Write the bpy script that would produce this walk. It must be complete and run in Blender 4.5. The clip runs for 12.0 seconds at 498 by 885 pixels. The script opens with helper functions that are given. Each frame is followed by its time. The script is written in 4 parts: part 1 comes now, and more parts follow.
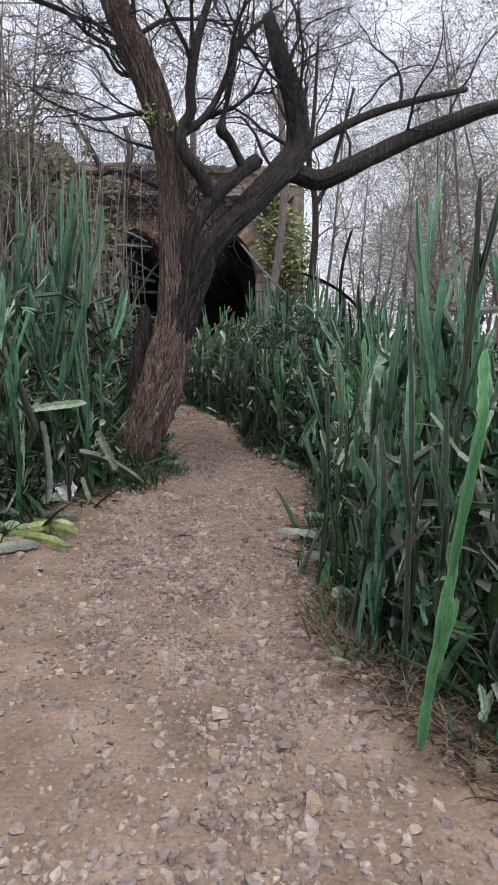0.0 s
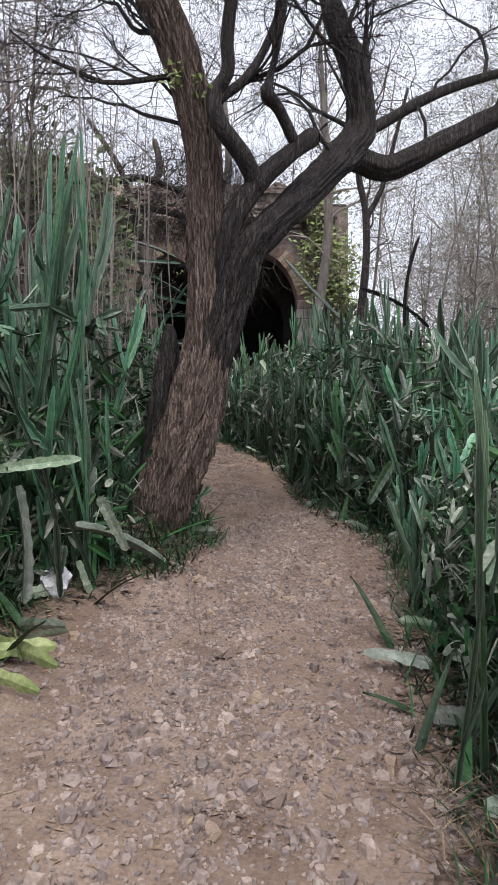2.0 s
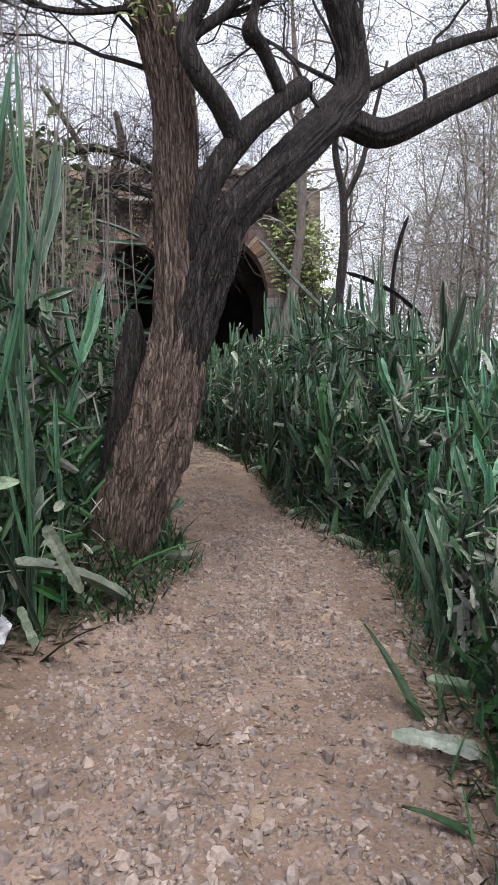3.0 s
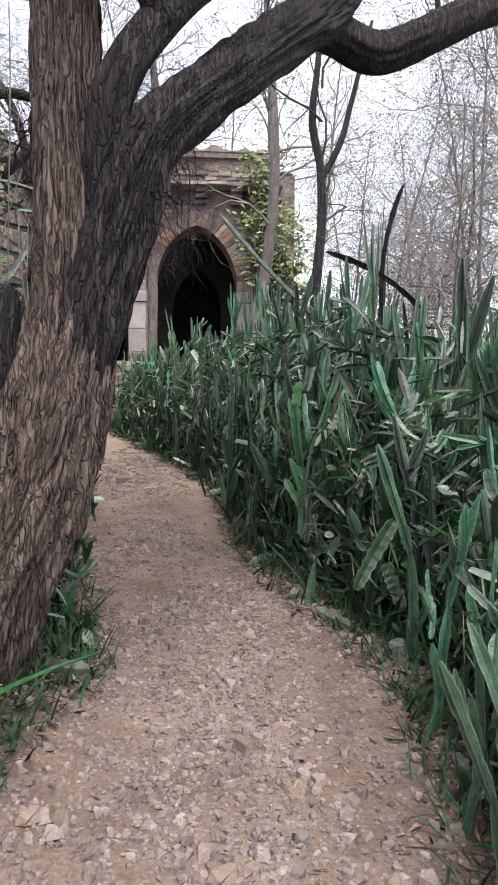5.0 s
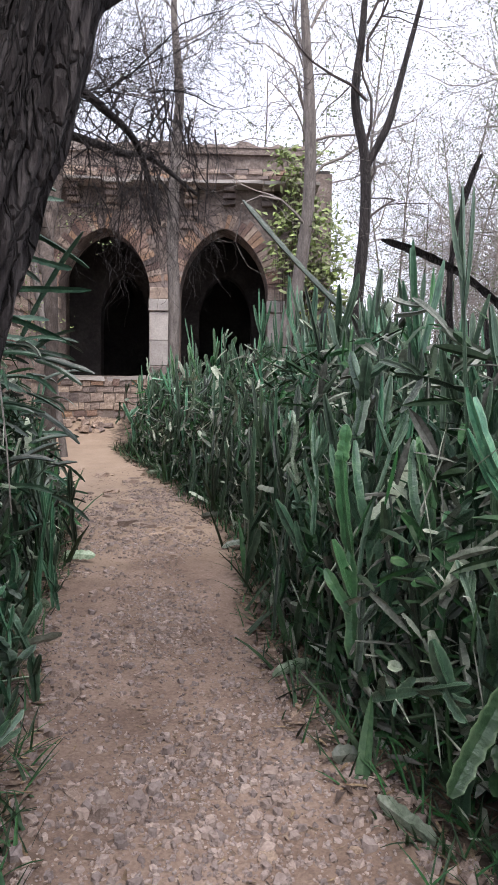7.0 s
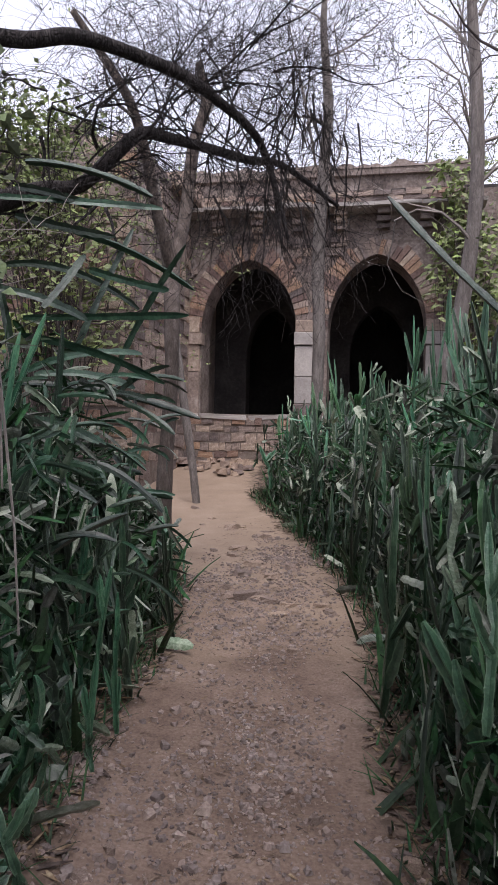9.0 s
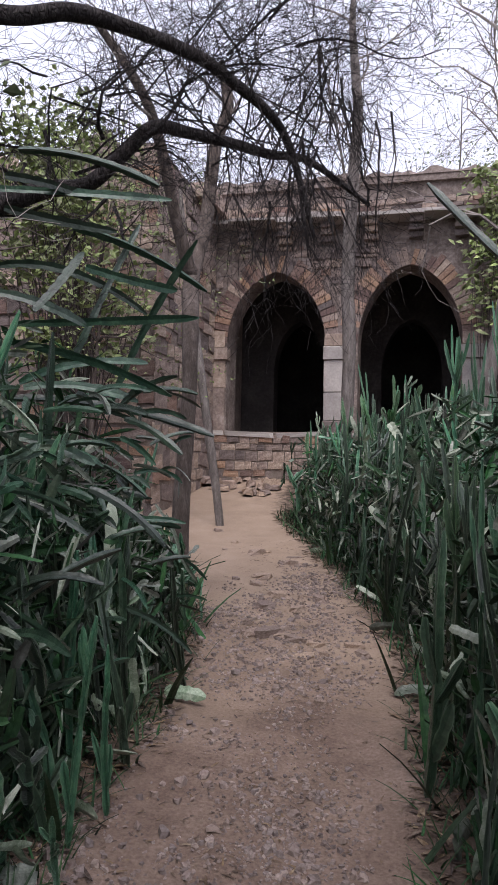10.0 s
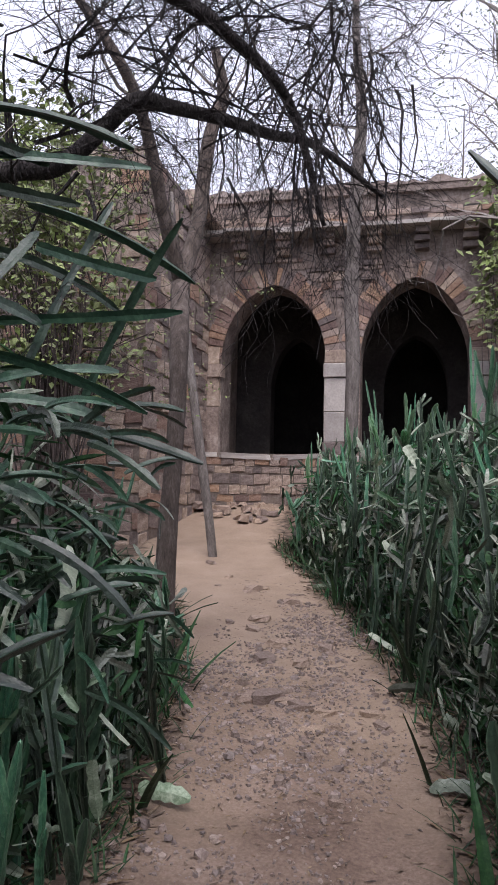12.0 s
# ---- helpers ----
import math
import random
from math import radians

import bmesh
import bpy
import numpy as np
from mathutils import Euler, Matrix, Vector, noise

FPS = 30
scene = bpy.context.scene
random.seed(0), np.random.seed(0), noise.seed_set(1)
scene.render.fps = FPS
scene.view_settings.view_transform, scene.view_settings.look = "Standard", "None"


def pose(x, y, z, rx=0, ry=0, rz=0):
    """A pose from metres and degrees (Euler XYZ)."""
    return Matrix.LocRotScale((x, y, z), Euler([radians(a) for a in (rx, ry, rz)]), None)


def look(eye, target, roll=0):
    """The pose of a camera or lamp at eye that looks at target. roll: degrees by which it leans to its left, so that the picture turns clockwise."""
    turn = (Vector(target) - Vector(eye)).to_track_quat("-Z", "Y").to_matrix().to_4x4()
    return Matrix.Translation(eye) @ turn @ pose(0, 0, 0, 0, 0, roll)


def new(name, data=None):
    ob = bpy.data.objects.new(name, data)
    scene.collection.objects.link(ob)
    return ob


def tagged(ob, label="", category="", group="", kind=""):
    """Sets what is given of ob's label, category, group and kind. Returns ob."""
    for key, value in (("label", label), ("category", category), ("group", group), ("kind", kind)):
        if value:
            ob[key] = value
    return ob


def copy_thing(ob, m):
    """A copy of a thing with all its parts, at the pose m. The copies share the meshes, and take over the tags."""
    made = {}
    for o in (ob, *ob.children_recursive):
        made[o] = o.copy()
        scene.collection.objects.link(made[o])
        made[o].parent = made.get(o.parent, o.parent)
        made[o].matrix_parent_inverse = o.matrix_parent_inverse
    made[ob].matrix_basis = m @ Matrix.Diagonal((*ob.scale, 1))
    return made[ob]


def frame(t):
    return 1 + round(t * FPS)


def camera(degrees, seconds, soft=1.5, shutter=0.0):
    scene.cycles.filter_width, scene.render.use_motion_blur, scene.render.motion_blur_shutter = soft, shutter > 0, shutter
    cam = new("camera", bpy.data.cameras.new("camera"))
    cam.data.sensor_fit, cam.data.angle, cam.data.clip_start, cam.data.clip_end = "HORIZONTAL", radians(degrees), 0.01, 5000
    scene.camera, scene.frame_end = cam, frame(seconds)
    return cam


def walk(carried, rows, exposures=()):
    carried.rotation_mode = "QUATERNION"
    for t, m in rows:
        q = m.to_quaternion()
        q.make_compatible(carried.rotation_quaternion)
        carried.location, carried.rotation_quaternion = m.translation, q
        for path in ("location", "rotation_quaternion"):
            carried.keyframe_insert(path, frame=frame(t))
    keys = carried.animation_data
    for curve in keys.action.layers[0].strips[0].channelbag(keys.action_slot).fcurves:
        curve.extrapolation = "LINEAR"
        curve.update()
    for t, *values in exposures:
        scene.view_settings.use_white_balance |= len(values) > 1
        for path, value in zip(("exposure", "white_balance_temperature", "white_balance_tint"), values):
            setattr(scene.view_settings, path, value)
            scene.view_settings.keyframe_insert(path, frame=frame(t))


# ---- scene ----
cam = camera(40.0, 12.0)
PATH = [
    (0, (-0.055, 0.000, 1.286), (0.049, 1.988, 1.091), 0.56),
    (0.5, (-0.084, 0.394, 1.304), (-0.008, 2.383, 1.119), 0.57),
    (1, (-0.056, 0.855, 1.357), (-0.075, 2.851, 1.224), 0.22),
    (1.5, (-0.102, 1.308, 1.365), (-0.127, 3.305, 1.262), -0.02),
    (2, (-0.136, 1.744, 1.345), (-0.136, 3.741, 1.241), -0.08),
    (2.5, (-0.192, 2.199, 1.388), (-0.169, 4.195, 1.273), -0.13),
    (3, (-0.236, 2.593, 1.413), (-0.135, 4.586, 1.282), -0.22),
    (3.2, (-0.204, 2.760, 1.408), (-0.102, 4.753, 1.274), -0.38),
    (4.8, (-0.009, 4.068, 1.527), (0.173, 6.055, 1.391), 0.31),
    (5, (0.021, 4.209, 1.524), (0.200, 6.196, 1.391), 0.32),
    (5.5, (0.099, 4.592, 1.567), (0.271, 6.581, 1.443), 0.42),
    (6, (0.192, 4.989, 1.596), (0.301, 6.983, 1.487), 0.51),
    (6.5, (0.167, 5.429, 1.605), (0.257, 7.425, 1.501), 0.96),
    (6.7, (0.180, 5.551, 1.640), (0.269, 7.547, 1.537), 0.77),
    (8.3, (0.274, 6.667, 1.792), (0.201, 8.665, 1.730), 0.92),
    (8.5, (0.303, 6.793, 1.804), (0.117, 8.784, 1.761), 1.05),
    (9, (0.354, 7.089, 1.829), (-0.019, 9.054, 1.823), 1.20),
    (9.5, (0.303, 7.395, 1.852), (-0.138, 9.346, 1.877), 1.41),
    (10, (0.305, 7.666, 1.848), (-0.155, 9.611, 1.892), 1.16),
    (10.5, (0.281, 7.849, 1.884), (-0.228, 9.783, 1.942), 1.25),
    (11, (0.174, 8.045, 1.882), (-0.313, 9.983, 1.964), 1.21),
    (11.5, (0.105, 8.274, 1.872), (-0.341, 10.221, 1.966), 1.18),
    (12, (0.093, 8.493, 1.913), (-0.353, 10.440, 2.016), 1.31),
]
walk(cam, [(t, look(eye, target, roll)) for t, eye, target, roll in PATH],
     [(0, 0.2, 6330, 9), (1.5, 0.3, 6330, 8.5), (3.2, 0.5, 6320, 9.5), (5, 0.8, 6200, 10.5), (6.7, 0.8, 6220, 12), (8.3, 0.45, 6220, 15), (9.5, 0.3, 6160, 16.5), (12, 0.42, 6120, 16.5)])

# ---- light ----
world = bpy.data.worlds.new("overcast_sky")
scene.world = world
world.use_nodes = True
wn, wl = world.node_tree.nodes, world.node_tree.links
wn.clear()
sky = wn.new("ShaderNodeTexSky")
sky.sky_type, sky.sun_disc = "NISHITA", False
sky.sun_elevation, sky.sun_rotation = radians(61), radians(163)
sky.dust_density = 4.0
sky_bg = wn.new("ShaderNodeBackground")
sky_bg.inputs["Strength"].default_value = 0.05
cloud = wn.new("ShaderNodeBackground")
cloud.inputs["Color"].default_value = (0.92, 0.915, 1.0, 1)
cloud.inputs["Strength"].default_value = 0.95
add = wn.new("ShaderNodeAddShader")
wout = wn.new("ShaderNodeOutputWorld")
wl.new(sky.outputs[0], sky_bg.inputs["Color"])
wl.new(sky_bg.outputs[0], add.inputs[0])
wl.new(cloud.outputs[0], add.inputs[1])
wl.new(add.outputs[0], wout.inputs[0])
sun = new("sun", bpy.data.lights.new("sun", "SUN"))
sun.data.energy, sun.data.angle, sun.data.color = 2.0, radians(35), (1.0, 0.96, 0.9)
sun.matrix_world = look((2.8, -9.0, 17.0), (0, 0, 0))


# ---- materials ----
def material(name, colours, scale=4.0, rough=0.8, bump=0.3, fine=40.0, vary=0.0, stretch=(1, 1, 1), spec=0.3, island=False):
    """Colours from dark to light over two scales of noise, with relief; vary: how far each object differs in lightness."""
    m = bpy.data.materials.new(name)
    m.use_nodes = True
    n, l = m.node_tree.nodes, m.node_tree.links
    b = n["Principled BSDF"]
    b.inputs["Roughness"].default_value = rough
    b.inputs["Specular IOR Level"].default_value = spec
    co = n.new("ShaderNodeTexCoord")
    mp = n.new("ShaderNodeMapping")
    mp.inputs["Scale"].default_value = stretch
    l.new(co.outputs["Object"], mp.inputs[0])
    big, small = n.new("ShaderNodeTexNoise"), n.new("ShaderNodeTexNoise")
    for node, s, d in ((big, scale, 6), (small, fine, 4)):
        node.inputs["Scale"].default_value = s
        node.inputs["Detail"].default_value = d
        node.inputs["Roughness"].default_value = 0.62
        l.new(mp.outputs[0], node.inputs["Vector"])
    mix = n.new("ShaderNodeMix")
    mix.inputs[0].default_value = 0.4
    l.new(big.outputs["Fac"], mix.inputs[2])
    l.new(small.outputs["Fac"], mix.inputs[3])
    ramp = n.new("ShaderNodeValToRGB")
    el = ramp.color_ramp.elements
    for i, c in enumerate(colours):
        p = 0.32 + 0.36 * i / max(1, len(colours) - 1)
        e = el[i] if i < 2 else el.new(p)
        e.position, e.color = p, (*c, 1)
    l.new(mix.outputs[0], ramp.inputs[0])
    colour = ramp.outputs[0]
    if vary:
        if island:
            rnd = n.new("ShaderNodeNewGeometry").outputs["Random Per Island"]
        else:
            rnd = n.new("ShaderNodeObjectInfo").outputs["Random"]
        hsv = n.new("ShaderNodeHueSaturation")
        for socket, lo, hi in (("Value", 1 - vary, 1 + vary), ("Saturation", 1 - 0.5 * vary, 1 + 0.4 * vary), ("Hue", 0.5 - 0.04 * vary, 0.5 + 0.03 * vary)):
            r = n.new("ShaderNodeMapRange")
            r.inputs["To Min"].default_value, r.inputs["To Max"].default_value = lo, hi
            l.new(rnd, r.inputs["Value"])
            l.new(r.outputs[0], hsv.inputs[socket])
        l.new(colour, hsv.inputs["Color"])
        colour = hsv.outputs[0]
    l.new(colour, b.inputs["Base Color"])
    bp = n.new("ShaderNodeBump")
    bp.inputs["Strength"].default_value = bump
    bp.inputs["Distance"].default_value = 0.03
    l.new(mix.outputs[0], bp.inputs["Height"])
    l.new(bp.outputs[0], b.inputs["Normal"])
    return m


def bark_material(name, dark, mid, light, across, along):
    """Furrowed bark: upright flakes between dark cracks; across and along: flakes to the metre."""
    m = material(name, [dark, mid, light], 5, 0.92, 1.0, 26, 0, (5.0, 5.0, 0.4))
    n, l = m.node_tree.nodes, m.node_tree.links
    b = n["Principled BSDF"]
    co, mp, vo = n.new("ShaderNodeTexCoord"), n.new("ShaderNodeMapping"), n.new("ShaderNodeTexVoronoi")
    warp, shift = n.new("ShaderNodeTexNoise"), n.new("ShaderNodeMix")
    warp.inputs["Scale"].default_value, warp.inputs["Detail"].default_value = 9.0, 3.0
    shift.data_type, shift.inputs[0].default_value = "RGBA", 0.06
    l.new(co.outputs["Object"], warp.inputs["Vector"])
    l.new(co.outputs["Object"], shift.inputs[6])
    l.new(warp.outputs["Color"], shift.inputs[7])
    mp.inputs["Scale"].default_value = (across, across, along)
    l.new(shift.outputs[2], mp.inputs[0])
    vo.feature = "DISTANCE_TO_EDGE"
    vo.inputs["Scale"].default_value = 1.0
    l.new(mp.outputs[0], vo.inputs["Vector"])
    crack = n.new("ShaderNodeMapRange")
    crack.inputs["From Max"].default_value = 0.15
    l.new(vo.outputs["Distance"], crack.inputs["Value"])
    tint = n.new("ShaderNodeMix")
    tint.data_type = "RGBA"
    tint.inputs[6].default_value = (*[c * 0.5 for c in mid], 1)
    l.new(crack.outputs[0], tint.inputs[0])
    l.new(b.inputs["Base Color"].links[0].from_socket, tint.inputs[7])
    l.new(tint.outputs[2], b.inputs["Base Color"])
    deep = n.new("ShaderNodeBump")
    deep.inputs["Strength"].default_value, deep.inputs["Distance"].default_value = 0.8, 0.015
    l.new(crack.outputs[0], deep.inputs["Height"])
    l.new(b.inputs["Normal"].links[0].from_socket, deep.inputs["Normal"])
    l.new(deep.outputs[0], b.inputs["Normal"])
    return m


def cactus_material(name, colours, margin, vary, young_tips=True):
    """Waxy cactus skin with worn pale rib edges."""
    m = material(name, colours, 9, 0.34, 0.4, 60, vary, spec=0.6)
    n, l = m.node_tree.nodes, m.node_tree.links
    b = n["Principled BSDF"]
    at, rub = n.new("ShaderNodeAttribute"), n.new("ShaderNodeMapRange")
    at.attribute_name = "margin"
    rub.inputs["From Min"].default_value, rub.inputs["From Max"].default_value = 0.70, 1.0
    rub.inputs["To Max"].default_value = 0.55
    l.new(at.outputs["Fac"], rub.inputs["Value"])
    mix = n.new("ShaderNodeMix")
    mix.data_type = "RGBA"
    mix.inputs[7].default_value = (*margin, 1)
    l.new(rub.outputs[0], mix.inputs[0])
    l.new(b.inputs["Base Color"].links[0].from_socket, mix.inputs[6])
    if not young_tips:
        return m
    # the youngest growth at the tip is a fresher green
    co, axis, grown = n.new("ShaderNodeTexCoord"), n.new("ShaderNodeSeparateXYZ"), n.new("ShaderNodeMapRange")
    l.new(co.outputs["Object"], axis.inputs[0])
    l.new(axis.outputs["Z"], grown.inputs["Value"])
    grown.inputs["From Min"].default_value, grown.inputs["From Max"].default_value = 0.55, 1.1
    grown.inputs["To Min"].default_value, grown.inputs["To Max"].default_value = 0.85, 1.45
    fresh = n.new("ShaderNodeHueSaturation")
    l.new(grown.outputs[0], fresh.inputs["Value"])
    l.new(mix.outputs[2], fresh.inputs["Color"])
    l.new(fresh.outputs[0], b.inputs["Base Color"])
    return m


BARK = bark_material("bark", (0.042, 0.031, 0.027), (0.165, 0.121, 0.101), (0.31, 0.235, 0.197), 46, 2.4)
BARK_DARK = bark_material("dark_bark", (0.012, 0.010, 0.011), (0.048, 0.040, 0.039), (0.12, 0.105, 0.10), 44, 4.0)
BARK_BROWN = material("sapling_bark", [(0.04, 0.030, 0.026), (0.10, 0.078, 0.066), (0.20, 0.165, 0.145)], 8, 0.9, 0.7, 45, 0, (2, 2, 0.5))
BARK_PALE = material("pale_bark", [(0.075, 0.064, 0.058), (0.16, 0.138, 0.125), (0.28, 0.25, 0.23)], 8, 0.9, 0.7, 45, 0, (2, 2, 0.5))
TWIG = material("twig", [(0.03, 0.024, 0.024), (0.07, 0.055, 0.05), (0.13, 0.105, 0.10)], 6, 0.9, 0.2)
TWIG_GREY = material("grey_twig", [(0.13, 0.115, 0.105), (0.24, 0.21, 0.19), (0.38, 0.34, 0.31)], 6, 0.9, 0.2)
STEM = cactus_material("cactus_stem", [(0.014, 0.036, 0.023), (0.040, 0.088, 0.050), (0.10, 0.175, 0.10)], (0.20, 0.28, 0.18), 0.7)
STEM_BRIGHT = cactus_material("young_cactus_stem", [(0.020, 0.062, 0.026), (0.045, 0.118, 0.048), (0.10, 0.195, 0.085)], (0.22, 0.31, 0.17), 0.4)
STEM_PALE = cactus_material("withered_cactus_stem", [(0.07, 0.10, 0.065), (0.19, 0.235, 0.17), (0.40, 0.44, 0.36)], (0.42, 0.43, 0.36), 0.6, False)
# copy of the stem green, darkened as if seen against the light
STEM_SHADED = cactus_material("shaded_cactus_stem", [(0.010, 0.024, 0.016), (0.028, 0.060, 0.036), (0.07, 0.12, 0.075)], (0.22, 0.27, 0.20), 0.5, False)
STEM_WHITE = material("bleached_cactus_stem", [(0.22, 0.27, 0.19), (0.42, 0.47, 0.36), (0.62, 0.65, 0.55)], 7, 0.6, 0.3, 50, 0.2)
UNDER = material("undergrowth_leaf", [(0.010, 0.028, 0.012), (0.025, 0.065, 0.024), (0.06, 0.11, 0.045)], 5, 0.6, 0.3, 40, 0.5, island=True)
FRESH = material("fresh_leaf", [(0.10, 0.135, 0.045), (0.20, 0.245, 0.095), (0.36, 0.385, 0.19)], 5, 0.6, 0.2, 40, 0.4, island=True)
FAR_LEAF = material("feathery_leaf", [(0.07, 0.10, 0.05), (0.14, 0.18, 0.09), (0.22, 0.26, 0.15)], 5, 0.7, 0.1, 40, 0.4, island=True)
LITTER = material("dry_litter", [(0.06, 0.040, 0.028), (0.15, 0.105, 0.075), (0.30, 0.24, 0.18)], 5, 0.85, 0.3, 40, 0.5, island=True)
PEBBLE = material("path_gravel", [(0.145, 0.111, 0.097), (0.24, 0.188, 0.166), (0.37, 0.31, 0.278)], 6, 0.9, 0.4, 60, 0.3, island=True)
ROCK = material("path_stone", [(0.18, 0.130, 0.102), (0.30, 0.224, 0.178), (0.43, 0.335, 0.275)], 6, 0.9, 0.6, 50, 0.3)
PLASTER = material("old_plaster", [(0.06, 0.048, 0.043), (0.195, 0.155, 0.135), (0.40, 0.34, 0.305)], 2.2, 0.92, 1.0, 17)
MASONRY = material("rubble_stone", [(0.13, 0.10, 0.086), (0.28, 0.218, 0.186), (0.46, 0.38, 0.335)], 3, 0.92, 1.0, 22, 0.5)
RED_STONE = material("red_sandstone", [(0.14, 0.086, 0.067), (0.26, 0.170, 0.132), (0.40, 0.29, 0.232)], 3, 0.92, 0.9, 24, 0.45)
MORTAR = material("mortar", [(0.11, 0.085, 0.072), (0.21, 0.170, 0.145), (0.32, 0.265, 0.23)], 4, 0.95, 0.8, 30)
PALE_STONE = material("dressed_pale_stone", [(0.30, 0.27, 0.25), (0.43, 0.39, 0.36), (0.56, 0.52, 0.48)], 2.5, 0.85, 0.4, 25, 0.15)
# plaster inside the pavilion, with the room's shade put into its dark colour
PLASTER_SHADED = material("shaded_plaster", [(0.02, 0.018, 0.018), (0.045, 0.040, 0.038), (0.085, 0.075, 0.07)], 1.5, 0.95, 0.5, 14)
PLASTIC = material("crumpled_plastic", [(0.45, 0.44, 0.47), (0.6, 0.6, 0.63), (0.75, 0.75, 0.78)], 9, 0.35, 0.6, 30)

# the ground: trodden earth on the path, dark litter beside it
GROUND = material("earth", [(0.100, 0.066, 0.050), (0.200, 0.141, 0.109), (0.33, 0.248, 0.20)], 2.2, 0.95, 0.9, 55)
gn, gl = GROUND.node_tree.nodes, GROUND.node_tree.links
g_attr = gn.new("ShaderNodeAttribute")
g_attr.attribute_name = "trodden"
g_noise = gn.new("ShaderNodeTexNoise")
g_noise.inputs["Scale"].default_value, g_noise.inputs["Detail"].default_value = 9.0, 8.0
g_co = gn.new("ShaderNodeTexCoord")
gl.new(g_co.outputs["Object"], g_noise.inputs["Vector"])
g_ramp = gn.new("ShaderNodeValToRGB")
for e, (p, c) in zip(g_ramp.color_ramp.elements, ((0.34, (0.04, 0.030, 0.022, 1)), (0.68, (0.17, 0.125, 0.095, 1)))):
    e.position, e.color = p, c
gl.new(g_noise.outputs["Fac"], g_ramp.inputs[0])
g_edge = gn.new("ShaderNodeMath")
g_edge.operation = "MULTIPLY_ADD"
gl.new(g_noise.outputs["Fac"], g_edge.inputs[0])
g_edge.inputs[1].default_value = 0.9
g_off = gn.new("ShaderNodeMath")
g_off.operation = "SUBTRACT"
gl.new(g_attr.outputs["Fac"], g_off.inputs[0])
g_off.inputs[1].default_value = 0.45
gl.new(g_off.outputs[0], g_edge.inputs[2])
g_step = gn.new("ShaderNodeMapRange")
g_step.inputs["From Min"].default_value, g_step.inputs["From Max"].default_value = 0.25, 0.75
gl.new(g_edge.outputs[0], g_step.inputs["Value"])
g_mix = gn.new("ShaderNodeMix")
g_mix.data_type = "RGBA"
gl.new(g_step.outputs[0], g_mix.inputs[0])
gl.new(g_ramp.outputs[0], g_mix.inputs[6])
g_dust = gn.new("ShaderNodeAttribute")
g_dust.attribute_name = "dusty"
g_pale = gn.new("ShaderNodeMix")
g_pale.data_type = "RGBA"
g_pale.inputs[7].default_value = (0.44, 0.335, 0.24, 1)
gb = gn["Principled BSDF"]
gl.new(gb.inputs["Base Color"].links[0].from_socket, g_pale.inputs[6])
gl.new(g_dust.outputs["Fac"], g_pale.inputs[0])
gl.new(g_pale.outputs[2], gb.inputs["Base Color"])
gl.new(gb.inputs["Base Color"].links[0].from_socket, g_mix.inputs[7])
gl.new(g_mix.outputs[2], gb.inputs["Base Color"])


# ---- building tools ----
def mesh_of(name, bm, mat, smooth=False):
    me = bpy.data.meshes.new(name)
    bm.to_mesh(me)
    bm.free()
    me.materials.append(mat)
    if smooth:
        me.shade_smooth()
    return me


def part(name, data, mat=None, parent=None, label="", smooth=False):
    """Links a bmesh or a ready mesh as one object, under its thing."""
    me = data if isinstance(data, bpy.types.Mesh) else mesh_of(name, data, mat, smooth)
    ob = new(name, me)
    if parent:
        ob.parent = parent
    return tagged(ob, label)


def mesh_from(name, verts, faces, mat, smooth=False):
    me = bpy.data.meshes.new(name)
    me.from_pydata([tuple(v) for v in verts], [], faces)
    me.materials.append(mat)
    if smooth:
        me.shade_smooth()
    return me


def lerp_table(v, table):
    return float(np.interp(v, [a for a, _ in table], [b for _, b in table]))


RIGHT_EDGE = [(0, 1.3), (1.6, 1.15), (2.6, 0.72), (3.4, 0.52), (5.0, 0.66), (7.3, 1.08), (8.1, 0.88), (8.8, 0.62), (10.6, 0.44), (12.8, 0.30), (13.6, 0.12), (15.3, -0.40), (17.2, -1.15), (18.6, -1.75), (20.3, -2.05)]
LEFT_EDGE = [(0, -5.0), (3.6, -4.0), (4.4, -1.5), (5.7, -1.33), (6.4, -0.72), (7.5, -0.42), (9.0, -0.76), (10.5, -1.05), (12.1, -1.15), (13.2, -1.42), (15.5, -2.35), (17.5, -3.5), (20, -4.2)]


def base_z(x, y):
    yy = min(max(y, -12.0), 21.6)
    z = -0.18 + 0.04 * yy
    if yy > 14:
        z += 0.011 * (yy - 14) ** 2
    return z - 0.035 * min(max(x, -2.5), 2.5) + 0.015


def trodden(x, y):
    r, l = lerp_table(y, RIGHT_EDGE), lerp_table(y, LEFT_EDGE)
    d = min(r - x, x - l)
    if y > 20.6:
        d = min(d, 21.3 - y)
    return min(1.0, max(0.0, 0.5 + d / 0.5))


def ground_z(x, y):
    w = trodden(x, y) if -3 < y < 23 and abs(x) < 8 else 0.0
    far = min(1.0, max(abs(x), abs(y - 10)) / 14.0)
    z = base_z(x, y)
    z += 0.32 * math.exp(-((x + 0.95) / 0.45) ** 2 - ((y - 6.95) / 0.6) ** 2)
    z += (0.10 - 0.07 * w) * noise.noise(Vector((x * 0.9, y * 0.9, 3.1)))
    z += (0.035 - 0.017 * w) * noise.noise(Vector((x * 4.1, y * 4.1, 7.7)))
    z += 0.008 * noise.noise(Vector((x * 13.0, y * 13.0, 1.7)))
    z += 0.05 * (1 - w) + far * 0.25 * noise.noise(Vector((x * 0.12, y * 0.12, 0.3)))
    return z


